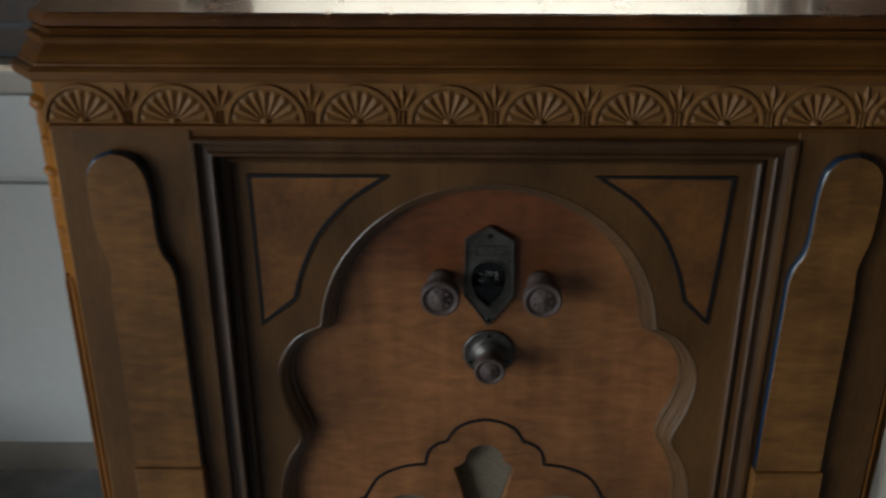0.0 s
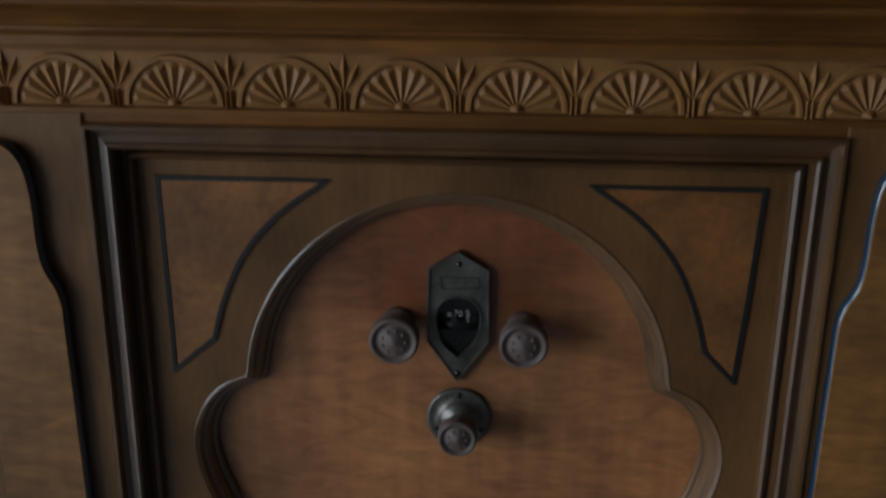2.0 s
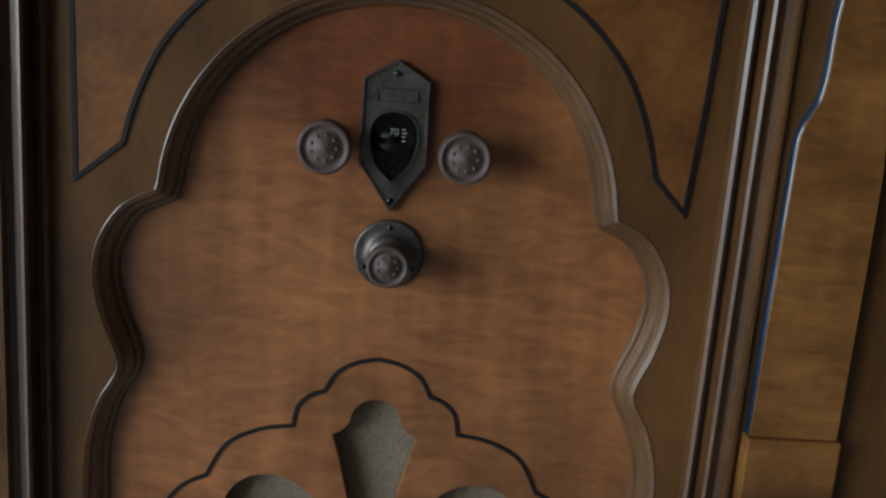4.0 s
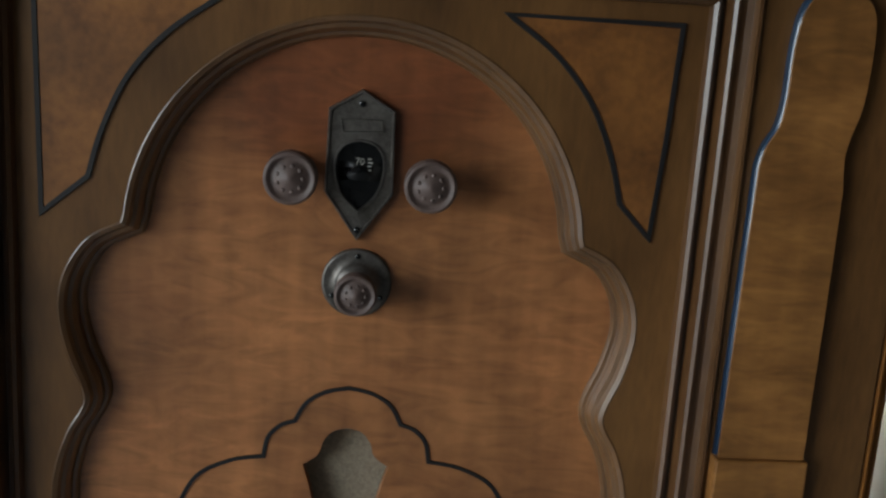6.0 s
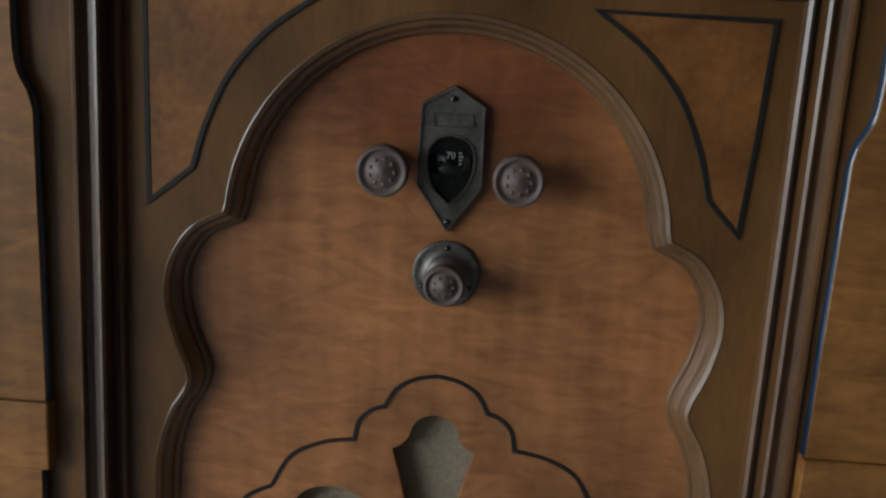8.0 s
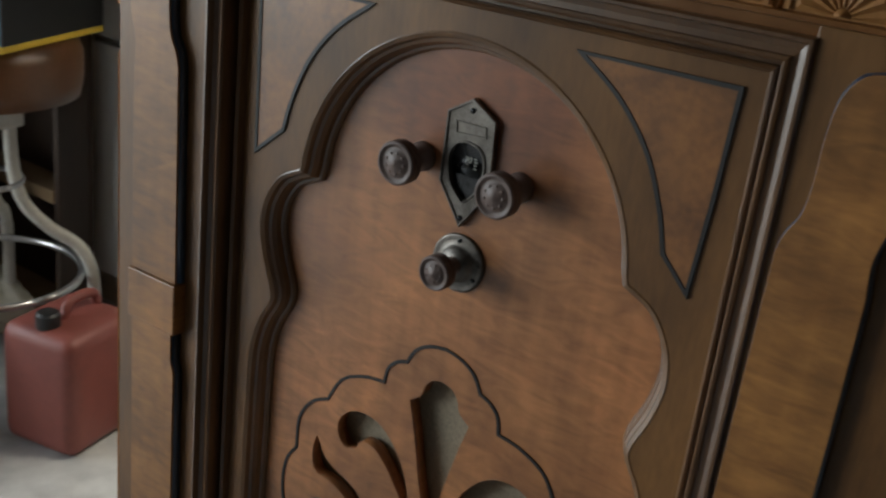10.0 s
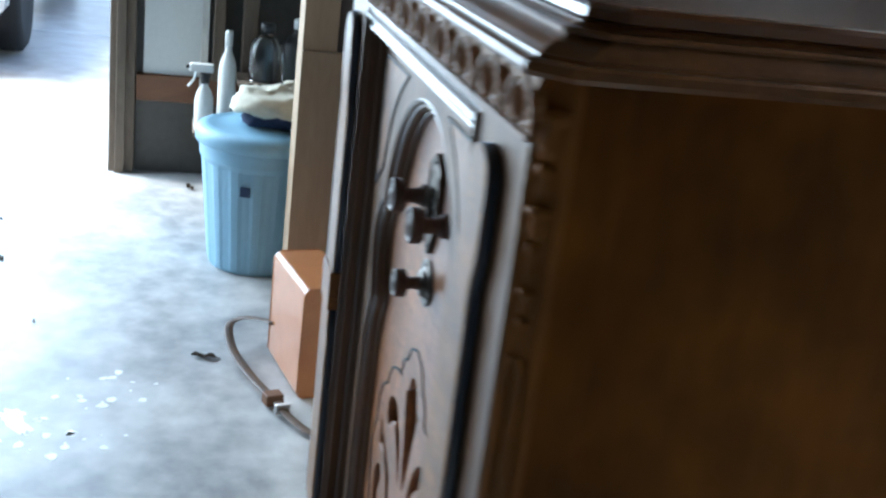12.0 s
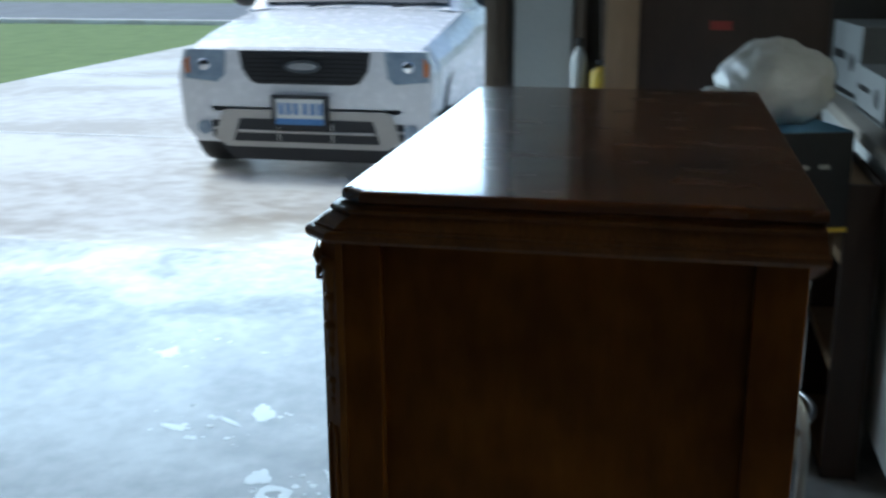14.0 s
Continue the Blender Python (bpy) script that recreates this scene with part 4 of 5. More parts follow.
part("lead", tube(smooth_line([(-0.085, 1.2, RZ + 0.16), (-0.10, 1.19, RZ + 0.09), (-0.06, 1.16, RZ + 0.055), (0.03, 1.14, RZ + 0.02), (0.05, 1.13, RZ + 0.006), (0.11, 1.13, RZ + 0.006), (0.145, 1.14, RZ + 0.040), (0.128, 1.15, RZ + 0.050), (0.105, 1.15, RZ + 0.02), (0.100, 1.13, RZ + 0.006)], 8), 0.0042, 8), BLACKPLASTIC, cb, smooth=True)
db = can_thing("detergent_bottle", "clear bottle with a royal blue round label", "bottle", 0.215, 1.15, RZ, [(0.018, 0.0), (0.021, 0.005), (0.021, 0.052), (0.012, 0.072), (0.007, 0.078), (0.007, 0.09)], GLASS, (("blue_label", [(0.0212, 0.02), (0.0214, 0.022), (0.0214, 0.052), (0.0165, 0.062)], ROYAL), ("white_label", [(0.0213, 0.018), (0.0216, 0.020), (0.0216, 0.036), (0.0213, 0.038)], WHITE_LAM)))
tr = thing("plier_tool", "dark flat tool lying on the bench", "tool", (0.185, 1.11, RZ))
part("handle", tube(smooth_line([(-0.03, 0, 0.006), (0.0, 0.006, 0.010), (0.035, 0, 0.006)], 6), 0.006, 8), BLACKPLASTIC, tr)
bk = thing("timber_block", "short brown offcut of timber on the bench", "wood block", (0.43, 1.12, RZ))
part("offcut", block((-0.035, -0.02, 0), (0.035, 0.02, 0.022), 0.002), POSTWOOD, bk)
can_thing("white_bottle", "white squeeze bottle with a stepped cap", "bottle", 0.535, 1.10, RZ, [(0.040, 0), (0.042, 0.006), (0.040, 0.03), (0.030, 0.045), (0.030, 0.052), (0.018, 0.060), (0.010, 0.074)], WHITE_LAM, (("collar", [(0.0305, 0.044), (0.0305, 0.050), (0.029, 0.052)], STEEL),))
ws = thing("wire_rack", "grey steel shelf rack on the bench", "rack", (0.62, 1.2, RZ))
for dx, dy in ((-0.06, -0.1), (-0.06, 0.1), (0.30, -0.1), (0.30, 0.1), (0.0, -0.1)):
    part("upright", block((dx - 0.014, dy - 0.01, 0), (dx + 0.014, dy + 0.01, 0.55), 0.002), STEEL, ws)
for h in (0.10, 0.32, 0.54):
    part("rack_shelf", block((-0.06, -0.1, h), (0.30, 0.1, h + 0.012)), STEEL, ws)
ob_ = thing("small_carton", "orange and cream small carton on the rack", "box", (0.70, 1.14, RZ))
part("carton", block((-0.03, -0.02, 0), (0.03, 0.02, 0.05), 0.002), CARD, ob_)
tb = thing("dark_tool_case", "black tool case on the bench", "case", (-1.02, 1.12, RZ))
part("shell", block((-0.10, -0.08, 0), (0.10, 0.08, 0.11), 0.012), BLACKPLASTIC, tb)
part("handle", tube(smooth_line([(-0.05, -0.06, 0.105), (-0.04, -0.06, 0.135), (0.04, -0.06, 0.135), (0.05, -0.06, 0.105)], 5), 0.006), STEEL, tb)
for n_, (dx, dz, mm) in enumerate(((-0.92, 0.0, REDCARD), (-0.86, 0.0, STEEL), (-0.80, 0.0, BLACKPLASTIC))):
    rr = thing("rag" if n_ == 0 else "tin", "crumpled red shop rag on the bench" if n_ == 0 else "small metal tin on the bench", "rag" if n_ == 0 else "tin", (dx, 1.09, RZ))
    if n_ == 0:
        part("folds", crumple(ball(0.05, (0, 0, 0.03), (1, 0.7, 0.6), 20, 14), 0.016, 30, 3.0, 0.0), mm, rr, smooth=True)
    else:
        part("tin_body", lathe([(0.025, 0), (0.026, 0.003), (0.026, 0.05), (0.022, 0.055)], segs=20), mm, rr)
gpn = thing("grey_board", "dull grey board leaning at the back wall", "board", (-0.90, 1.415, RZ))
part("panel", block((-0.33, -0.010, 0), (0.30, 0.010, 0.9), 0.003), POSTWOOD, gpn)
# added dark cover that keeps the white wall out of the radio top's reflection
pgb = thing("reflection_blocker", "tall dark panel added at the back wall to dull reflections", "panel", (-2.2, 1.425, 0.859))
part("panel", block((-0.92, -0.010, 0), (0.95, 0.010, 1.15), 0.003), DARKBOARD, pgb)
part("batten", block((-0.92, -0.026, 1.08), (0.95, -0.0105, 1.12), 0.002), POSTWOOD, pgb)
dbd = thing("dark_board", "dark board leaning at the back wall behind the rack", "board", (0.98, 1.415, RZ - 0.2))
part("panel", block((-0.36, -0.010, 0), (0.60, 0.010, 1.1), 0.003), DARKBOARD, dbd)
door = thing("door_panel", "dark tall door panel leaning at the back wall", "panel", (-0.50, 1.41, RZ))
part("board", block((-0.05, -0.012, 0), (0.05, 0.012, 0.9), 0.002), DARKBOARD, door)

# equipment cartons at the far end of the counter
for x, w, h, n_ in ((-2.72, 0.42, 0.25, 0), (-2.20, 0.44, 0.14, 1), (-1.62, 0.34, 0.12, 2), (-0.70, 0.30, 0.10, 3)):
    eq = thing("equipment_carton", "pale grey carton with dark printed marks on the counter" if n_ < 2 else "grey equipment case on the counter", "box", (x, 0.99, 0.859), 4 - 3 * n_, "cartons on the counter")
    part("carton", block((-w / 2, -0.11, 0), (w / 2, 0.11, h), 0.004), GREYCARD if n_ < 2 else DARKBOARD, eq)
    part("print_ring", lathe([(0.030, 0), (0.030, 0.001), (0.018, 0.001), (0.018, 0.0002)], "y", 24, (w / 4, -0.1102, h / 2)), BLACKPLASTIC, eq)
    part("print_bar", block((-w * 0.4, -0.1112, h * 0.5), (0, -0.1104, h * 0.62)), BLACKPLASTIC, eq)
    part("print_bar", block((-w * 0.48, -0.1112, h * 0.05), (w * 0.48, -0.1104, h * 0.12)), BLACKPLASTIC, eq)

# ---- tan leather case with its strap ----
case = thing("leather_case", "tan leather carrying case with a shoulder strap on the floor", "case", (-1.480, 0.1265, 0.001), 11)
bm = box(bmesh.new(), (-0.128, -0.066, 0), (0.128, 0.066, 0.281))
bmesh.ops.bevel(bm, geom=[e for e in bm.edges if abs(e.verts[0].co.x - e.verts[1].co.x) > 0.2], offset=0.016, segments=4, affect="EDGES", profile=0.5)
part("case_body", bm, LEATHER, case, smooth=False)
for x in (-0.1285, 0.1285):
    rim = [(x, y, z) for y, z in ((-0.050, 0.001), (-0.066, 0.016), (-0.066, 0.266), (-0.050, 0.281), (0.050, 0.281), (0.066, 0.266), (0.066, 0.016), (0.050, 0.001))]
    part("piping", tube([*rim, rim[0]], 0.0022, 6), LEATHER, case, "rolled leather seam", True)
part("stud", lathe([(0.006, 0.0), (0.0055, 0.003), (0.002, 0.005)], "x", 14, (0.1285, 0.0, 0.165)), BRASS, case)
part("strap", tube([(*p,) for p in smooth_line([(0.131, 0.0, 0.165), (0.140, 0.004, 0.10), (0.160, 0.01, 0.03), (0.215, 0.02, 0.012), (0.300, 0.02, 0.012), (0.340, -0.03, 0.012), (0.310, -0.085, 0.012), (0.23, -0.115, 0.014), (0.17, -0.125, 0.020)], 8)], 0.0115, 8, None, 0.30), STRAP, case, "worn brown leather strap")
part("strap", tube(smooth_line([(0.13, -0.132, 0.018), (0.02, -0.150, 0.018), (-0.10, -0.165, 0.030), (-0.19, -0.155, 0.055), (-0.20, -0.115, 0.070), (-0.14, -0.07, 0.085), (-0.10, -0.069, 0.095)], 8), 0.0115, 8, None, 0.30), STRAP, case, "worn brown leather strap")
part("buckle", box(bmesh.new(), (0.125, -0.150, 0.002), (0.160, -0.106, 0.030), 0.004, pose(0, 0, 0, 0, 0, 8)), RAILWOOD, case, "brown leather keeper on the strap")
part("slide", box(bmesh.new(), (0.190, -0.138, 0.004), (0.203, -0.102, 0.028), 0.003), STEEL, case, "steel strap slide")

# ---- trash can with cloths on its lid ----
can = thing("trash_can", "light blue ribbed plastic trash can with its lid on", "trash can", (-2.27, 0.050, 0))
bm = bmesh.new()
rows = []
for z, r in ((0.0, 0.148), (0.012, 0.153), (0.33, 0.183), (0.345, 0.190), (0.385, 0.193)):
    ring = []
    for k in range(96):
        a = 2 * math.pi * k / 96
        rib = 0.0013 * (1 if (k // 3) % 2 else -1) if 0.01 < z < 0.34 else 0
        ring.append(bm.verts.new(((r + rib) * math.cos(a), (r + rib) * math.sin(a), z)))
    rows.append(ring)
for a, b in zip(rows, rows[1:]):
    for k in range(96):
        bm.faces.new((a[k], a[(k + 1) % 96], b[(k + 1) % 96], b[k]))
bm.faces.new(rows[0]), bm.faces.new(rows[-1])
part("tub", bm, BLUEPLASTIC, can)
part("lid", lathe([(0.195, 0.386), (0.205, 0.390), (0.205, 0.418), (0.198, 0.430), (0.165, 0.440), (0.16, 0.436), (0.10, 0.448), (0.02, 0.452)], segs=64), BLUEPLASTIC, can, smooth=True)
part("stamped_mark", box(bmesh.new(), (0.1725, -0.075, 0.26), (0.1785, -0.045, 0.29), 0.002, pose(0, 0, 0, 0, 0, -18)), INKBLUE, can, "dark moulded mark")
nc = thing("navy_cloth", "crumpled navy cloth on the trash can lid", "cloth", (-2.25, 0.06, 0.454))
part("folds", crumple(ball(0.12, (0.01, 0.04, 0.015), (0.85, 1.1, 0.32), 36, 24), 0.022, 14, 1.3, 0.0), NAVY, nc, smooth=True)
cc = thing("cream_towel", "bundled cream towel on the navy cloth", "towel", (-2.25, 0.09, 0.478))
part("folds", crumple(ball(0.15, (0, 0.02, 0.035), (0.8, 1.15, 0.36), 48, 30), 0.024, 16, 5.7, 0.004), CREAM, cc, smooth=True)

# ---- stacked tall speaker cabinets ----
spk = thing("speaker_cabinet", "tall pale plywood speaker cabinet with brown cloth front", "speaker", (-2.02, 0.090, 0))
part("side_board", block((0.0, 0.012, 0), (0.12, 0.122, 0.735), 0.002), PLY, spk)
part("frame", block((0.0, 0.123, 0), (0.118, 0.150, 0.700), 0.002), DARKBOARD, spk)
part("inner_frame", block((0.0, 0.151, 0.02), (0.112, 0.168, 0.690), 0.003), PLY, spk)
part("cloth_front", block((0.0, 0.169, 0), (0.098, 0.62, 0.700)), BROWNCLOTH, spk)
part("badge", lathe([(0.016, 0), (0.013, 0.004)], "x", 16, (0.098, 0.24, 0.645)), DARKBOARD, spk)
part("top_rail", block((0.0, 0.123, 0.701), (0.118, 0.62, 0.735), 0.002), DARKBOARD, spk)
up = thing("upper_cabinet", "dark brown upper cabinet stacked on the speaker", "cabinet", (-2.02, 0.090, 0.736))
part("side_board", block((0.0, 0.012, 0), (0.115, 0.105, 0.75), 0.002), PLY, up)
part("front_board", block((0.0, 0.106, 0), (0.108, 0.62, 0.75), 0.002), DARKBOARD, up)
part("red_label", block((0.1085, 0.30, 0.40), (0.1095, 0.36, 0.425)), REDCARD, up)

# ---- white stool, blue carton, cord and bag ----
st = thing("metal_stool", "white enamelled metal stool with a brown seat", "stool", (-1.42, 0.50, 0))
part("seat", lathe([(0.16, 0.600), (0.185, 0.608), (0.192, 0.640), (0.192, 0.690), (0.182, 0.716), (0.15, 0.722)], segs=48), BROWNVINYL, st, "round brown seat", True)
part("collar", block((-0.06, -0.06, 0.54), (0.06, 0.06, 0.599), 0.006), STOOLPAINT, st)
for k in range(4):
    a = radians(45 + 90 * k)
    c, s_ = math.cos(a), math.sin(a)
    part("leg", tube(smooth_line([(0.055 * c, 0.055 * s_, 0.56), (0.06 * c, 0.06 * s_, 0.45), (0.078 * c, 0.078 * s_, 0.385), (0.125 * c, 0.125 * s_, 0.335), (0.178 * c, 0.178 * s_, 0.300), (0.204 * c, 0.204 * s_, 0.25), (0.21 * c, 0.21 * s_, 0.17), (0.21 * c, 0.21 * s_, 0.0)], 6), 0.013, 10), STOOLPAINT, st, smooth=True)
for r, z, t in ((0.185, 0.235, 0.008), (0.075, 0.43, 0.006)):
    part("ring", tube([(r * math.cos(2 * math.pi * k / 40), r * math.sin(2 * math.pi * k / 40), z) for k in range(41)], t, 8), STEEL, st, smooth=True)
part("gilt_ornament", crumple(ball(0.030, (0.130, -0.140, 0.660), (0.9, 0.9, 1.25), 20, 14), 0.005, 60, 2.0), BRASS, st, "gilt ornament on the seat edge", True)
part("pale_grip", tube([(0.135, -0.165, 0.662), (0.130, -0.190, 0.668), (0.122, -0.225, 0.676), (0.118, -0.240, 0.680)], 0.017, 12), CORD, st, "pale tapered grip below the ornament", True)
bl = thing("blue_carton", "blue printed carton on the stool", "box", (-1.42, 0.50, 0.7235), 20)
part("carton", block((-0.17, -0.15, 0.004), (0.17, 0.15, 0.235), 0.003), BLUECARD, bl)
part("dark_end", block((0.1704, -0.149, 0.012), (0.1735, 0.149, 0.234)), BLACKPLASTIC, bl, "black printed end of the carton")
for dy, dz in ((-0.03, 0.15), (0.02, 0.15), (0.07, 0.15), (-0.02, 0.11)):
    part("print_dash", block((0.1737, dy, dz), (0.1745, dy + 0.025, dz + 0.010)), DIALINK, bl)
part("yellow_edge", block((-0.172, -0.152, 0.0), (0.172, 0.152, 0.012)), YELLOW, bl)
for words, dz in (("Video Camera", 0.128), ("Recorder", 0.098)):
    font = bpy.data.curves.new("print", "FONT")
    font.body, font.size, font.extrude, font.offset = words, 0.036, 0.0003, 0.0008
    tmp = new("print", font)
    me = bpy.data.meshes.new_from_object(tmp.evaluated_get(bpy.context.evaluated_depsgraph_get()))
    bpy.data.objects.remove(tmp)
    me.transform(pose(-0.15, -0.1506, dz, 90))
    me.materials.clear()
    me.materials.append(INKBLUE)
    num = new("printed_words", me)
    num.parent = bl
for dz, w in ((0.070, 0.24), (0.057, 0.22), (0.044, 0.23)):
    h = 0.004
    part("print_bar", block((-0.15, -0.1510, dz), (-0.15 + w, -0.1502, dz + h)), INKBLUE, bl)
cd = thing("hanging_cord", "cream electric cord hung in loops over the stool", "cord", (-1.275, 0.300, 0))
part("draped_end", tube(smooth_line([(0.0, -0.01, 0.84), (-0.004, 0.012, 0.93), (-0.02, 0.05, 0.967), (-0.06, 0.12, 0.966)], 6), 0.006, 7), CORD, cd, smooth=True)
loops = []
for k in range(60):
    a = 2 * math.pi * k / 15
    loops.append((0.012 * math.cos(a * 0.37), 0.028 * math.sin(a) - 0.01, 0.77 + 0.085 * math.cos(a) - 0.0006 * k))
part("coil", tube(smooth_line(loops[:45], 2), 0.0055, 7), CORD, cd, smooth=True)
part("tail", tube(smooth_line([(0, -0.02, 0.85), (0.005, -0.028, 0.70), (0.0, -0.02, 0.5), (0.006, -0.026, 0.25), (0.0, -0.012, 0.02), (0.03, 0.02, 0.008)], 8), 0.0065, 7), CORD, cd, smooth=True)
bag = thing("plastic_bag", "stuffed white plastic bag on top of the blue carton", "bag", (-1.42, 0.505, 0.960))
part("sack", crumple(ball(0.130, (0, 0.030, 0.092), (0.95, 1.02, 0.80), 56, 36), 0.026, 11, 8.1, 0.0), BAGPLASTIC, bag, smooth=True)
part("knot", crumple(ball(0.045, (0.02, -0.11, 0.05), (1, 1.2, 0.7), 24, 16), 0.014, 26, 2.2, 0.0), BAGPLASTIC, bag, smooth=True)
cr = thing("wooden_crate", "brown wooden tray crate under the stool", "crate", (-1.735, 0.49, 0), 0)
for z in (0.0, 0.065):
    part("slat", block((-0.13, -0.115, z), (0.13, -0.102, z + 0.050), 0.002), CARD, cr)
    part("slat", block((-0.13, 0.100, z), (0.13, 0.113, z + 0.050), 0.002), CARD, cr)
for x in (-0.13, 0.117):
    part("end_board", block((x, -0.101, 0), (x + 0.013, 0.099, 0.12), 0.002), CARD, cr)
part("bottom", block((-0.116, -0.101, 0.002), (0.116, 0.099, 0.012)), CARD, cr)

# bottles on the wall shelf beside the doorway
sf = thing("wall_shelf", "narrow dark shelf on the garage wall", "shelf", (-3.108, -0.1, 0))
part("board", block((0.0, -0.05, 0.225), (0.22, 0.52, 0.243), 0.002), POSTWOOD, sf)
part("board", block((0.0, 0.10, 0.415), (0.20, 0.52, 0.430), 0.002), POSTWOOD, sf)
part("board", block((0.0, -0.05, 0.800), (0.19, 0.52, 0.815), 0.002), POSTWOOD, sf)
for y in (0.0, 0.48):
    part("upright", block((0.0, y - 0.03, 0.244), (0.03, y - 0.005, 0.799)), STOOLPAINT, sf)
for y in (0.0, 0.48):
    part("bracket", block((0.0, y, 0.0), (0.20, y + 0.02, 0.224)), POSTWOOD, sf)
for x, y, r, h, mm, lab, z in ((-3.0, -0.035, 0.032, 0.34, WHITE_LAM, "tall white plastic bottle on the shelf", 0.2435), (-2.98, 0.10, 0.060, 0.20, GLASS, "clear jug on the upper shelf", 0.4305), (-3.0, 0.215, 0.05, 0.22, BLACKPLASTIC, "black bottle on the upper shelf", 0.4305), (-2.97, 0.075, 0.036, 0.10, GREENTIN, "green tin on the shelf", 0.2435), (-2.95, 0.16, 0.045, 0.10, ROYAL, "dark blue tin on the shelf", 0.2435), (-2.97, 0.27, 0.04, 0.13, WHITE_LAM, "white plastic jug on the shelf", 0.2435), (-3.0, 0.36, 0.035, 0.15, BLACKPLASTIC, "black bottle on the shelf", 0.2435), (-3.0, -0.055, 0.030, 0.20, WHITE_LAM, "white plastic bottle on the top shelf", 0.8155), (-2.98, 0.035, 0.045, 0.12, YELLOW, "yellow squat bottle on the top shelf", 0.8155)):
    can_thing("bottle", lab, "bottle", x, y, z, [(r * 0.95, 0), (r, 0.006), (r, h * 0.62), (r * 0.85, h * 0.72), (r * 0.4, h * 0.82), (r * 0.38, h * 0.9)], mm, (("cap", [(r * 0.45, h * 0.88), (r * 0.45, h * 1.02), (r * 0.4, h * 1.04)], BLACKPLASTIC if h < 0.21 else WHITE_LAM),))
spray = can_thing("spray_bottle", "white trigger spray bottle with a black neck on the shelf", "bottle", -2.94, -0.115, 0.2435, [(0.030, 0), (0.033, 0.006), (0.033, 0.11), (0.026, 0.14), (0.013, 0.16), (0.013, 0.175)], WHITE_LAM, (("collar", [(0.016, 0.170), (0.016, 0.205), (0.013, 0.208)], BLACKPLASTIC),))
part("trigger_head", block((-0.014, -0.055, 0.209), (0.014, 0.030, 0.240), 0.006), WHITE_LAM, spray)
part("trigger", tube(smooth_line([(0, -0.030, 0.210), (0, -0.040, 0.180), (0, -0.058, 0.155)], 5), 0.005, 6), WHITE_LAM, spray, smooth=True)
part("nozzle", lathe([(0.008, 0.0), (0.008, 0.012)], "y", 12, (0, -0.055, 0.227)), BLACKPLASTIC, spray)

lowbox = thing("wooden_box", "dark wooden box on the floor behind the radio cabinet", "box", (-0.33, 0.535, 0))
part("carcass", block((-0.13, -0.085, 0.0), (0.13, 0.085, 0.385), 0.003), DARKBOARD, lowbox)
part("lid", block((-0.137, -0.092, 0.3855), (0.137, 0.092, 0.405), 0.003), DARKBOARD, lowbox)
rack = thing("shelf_rack", "dark open wooden rack with pale shelves behind the stool", "rack", (-1.74, 0.775, 0))
part("back_board", block((-0.24, 0.036, 0.0), (0.24, 0.046, 0.795)), DARKBOARD, rack)
for x in (-0.24, 0.222):
    part("side_board", block((x, -0.045, 0.0), (x + 0.018, 0.035, 0.795), 0.002), DARKBOARD, rack)
for z in (0.02, 0.30, 0.585, 0.745):
    part("shelf", block((-0.221, -0.047, z), (0.221, 0.035, z + 0.030), 0.002), CARD, rack)
red = thing("fuel_can", "dull red plastic can on the floor behind the stool", "can", (-1.135, 0.492, 0), 12)
bm = box(bmesh.new(), (-0.085, -0.095, 0), (0.085, 0.095, 0.245))
bmesh.ops.bevel(bm, geom=list(bm.edges), offset=0.028, segments=4, affect="EDGES", profile=0.5)
part("tank", bm, REDPLASTIC, red, smooth=True)
part("handle", tube(smooth_line([(0, 0.07, 0.235), (0, 0.06, 0.268), (0, 0.0, 0.272), (0, -0.02, 0.240)], 5), 0.010, 8), REDPLASTIC, red, smooth=True)
part("cap", lathe([(0.022, 0.240), (0.022, 0.268), (0.018, 0.272)], segs=20, at=(0, -0.058, 0)), BLACKPLASTIC, red)
carton = thing("brown_carton", "dark brown carton stacked on the crate", "box", (-1.765, 0.49, 0.1165))
part("carton", block((-0.09, -0.105, 0), (0.09, 0.105, 0.14), 0.003), BROWNVINYL, carton)
part("tape", block((0.0904, -0.02, 0.002), (0.0912, 0.02, 0.138)), CARD, carton)
bin_ = thing("storage_bin", "deep blue plastic storage bin on the brown carton", "bin", (-1.765, 0.49, 0.258))
bm = bmesh.new()
box(bm, (-0.085, -0.110, 0.0), (0.085, 0.110, 0.170), 0.008)
part("tub", bm, BINBLUE, bin_)
part("rim", block((-0.094, -0.119, 0.1705), (0.094, 0.119, 0.190), 0.005), BINBLUE, bin_)
for y in (-0.05, 0.05):
    part("rib", block((0.0852, y - 0.006, 0.01), (0.0900, y + 0.006, 0.165), 0.001), BINBLUE, bin_)
rag = thing("white_rag", "crumpled white rag on the floor by the rack", "rag", (-1.62, 0.645, 0))
part("folds", crumple(ball(0.085, (0, 0, 0.06), (1.1, 0.75, 0.9), 36, 24), 0.022, 20, 4.4, 0.0), CREAM, rag, smooth=True)
sack = thing("paper_sack", "white paper sack with blue stripes on the floor", "sack", (0.86, 0.62, 0), -8)
bm = bmesh.new()
rows = []
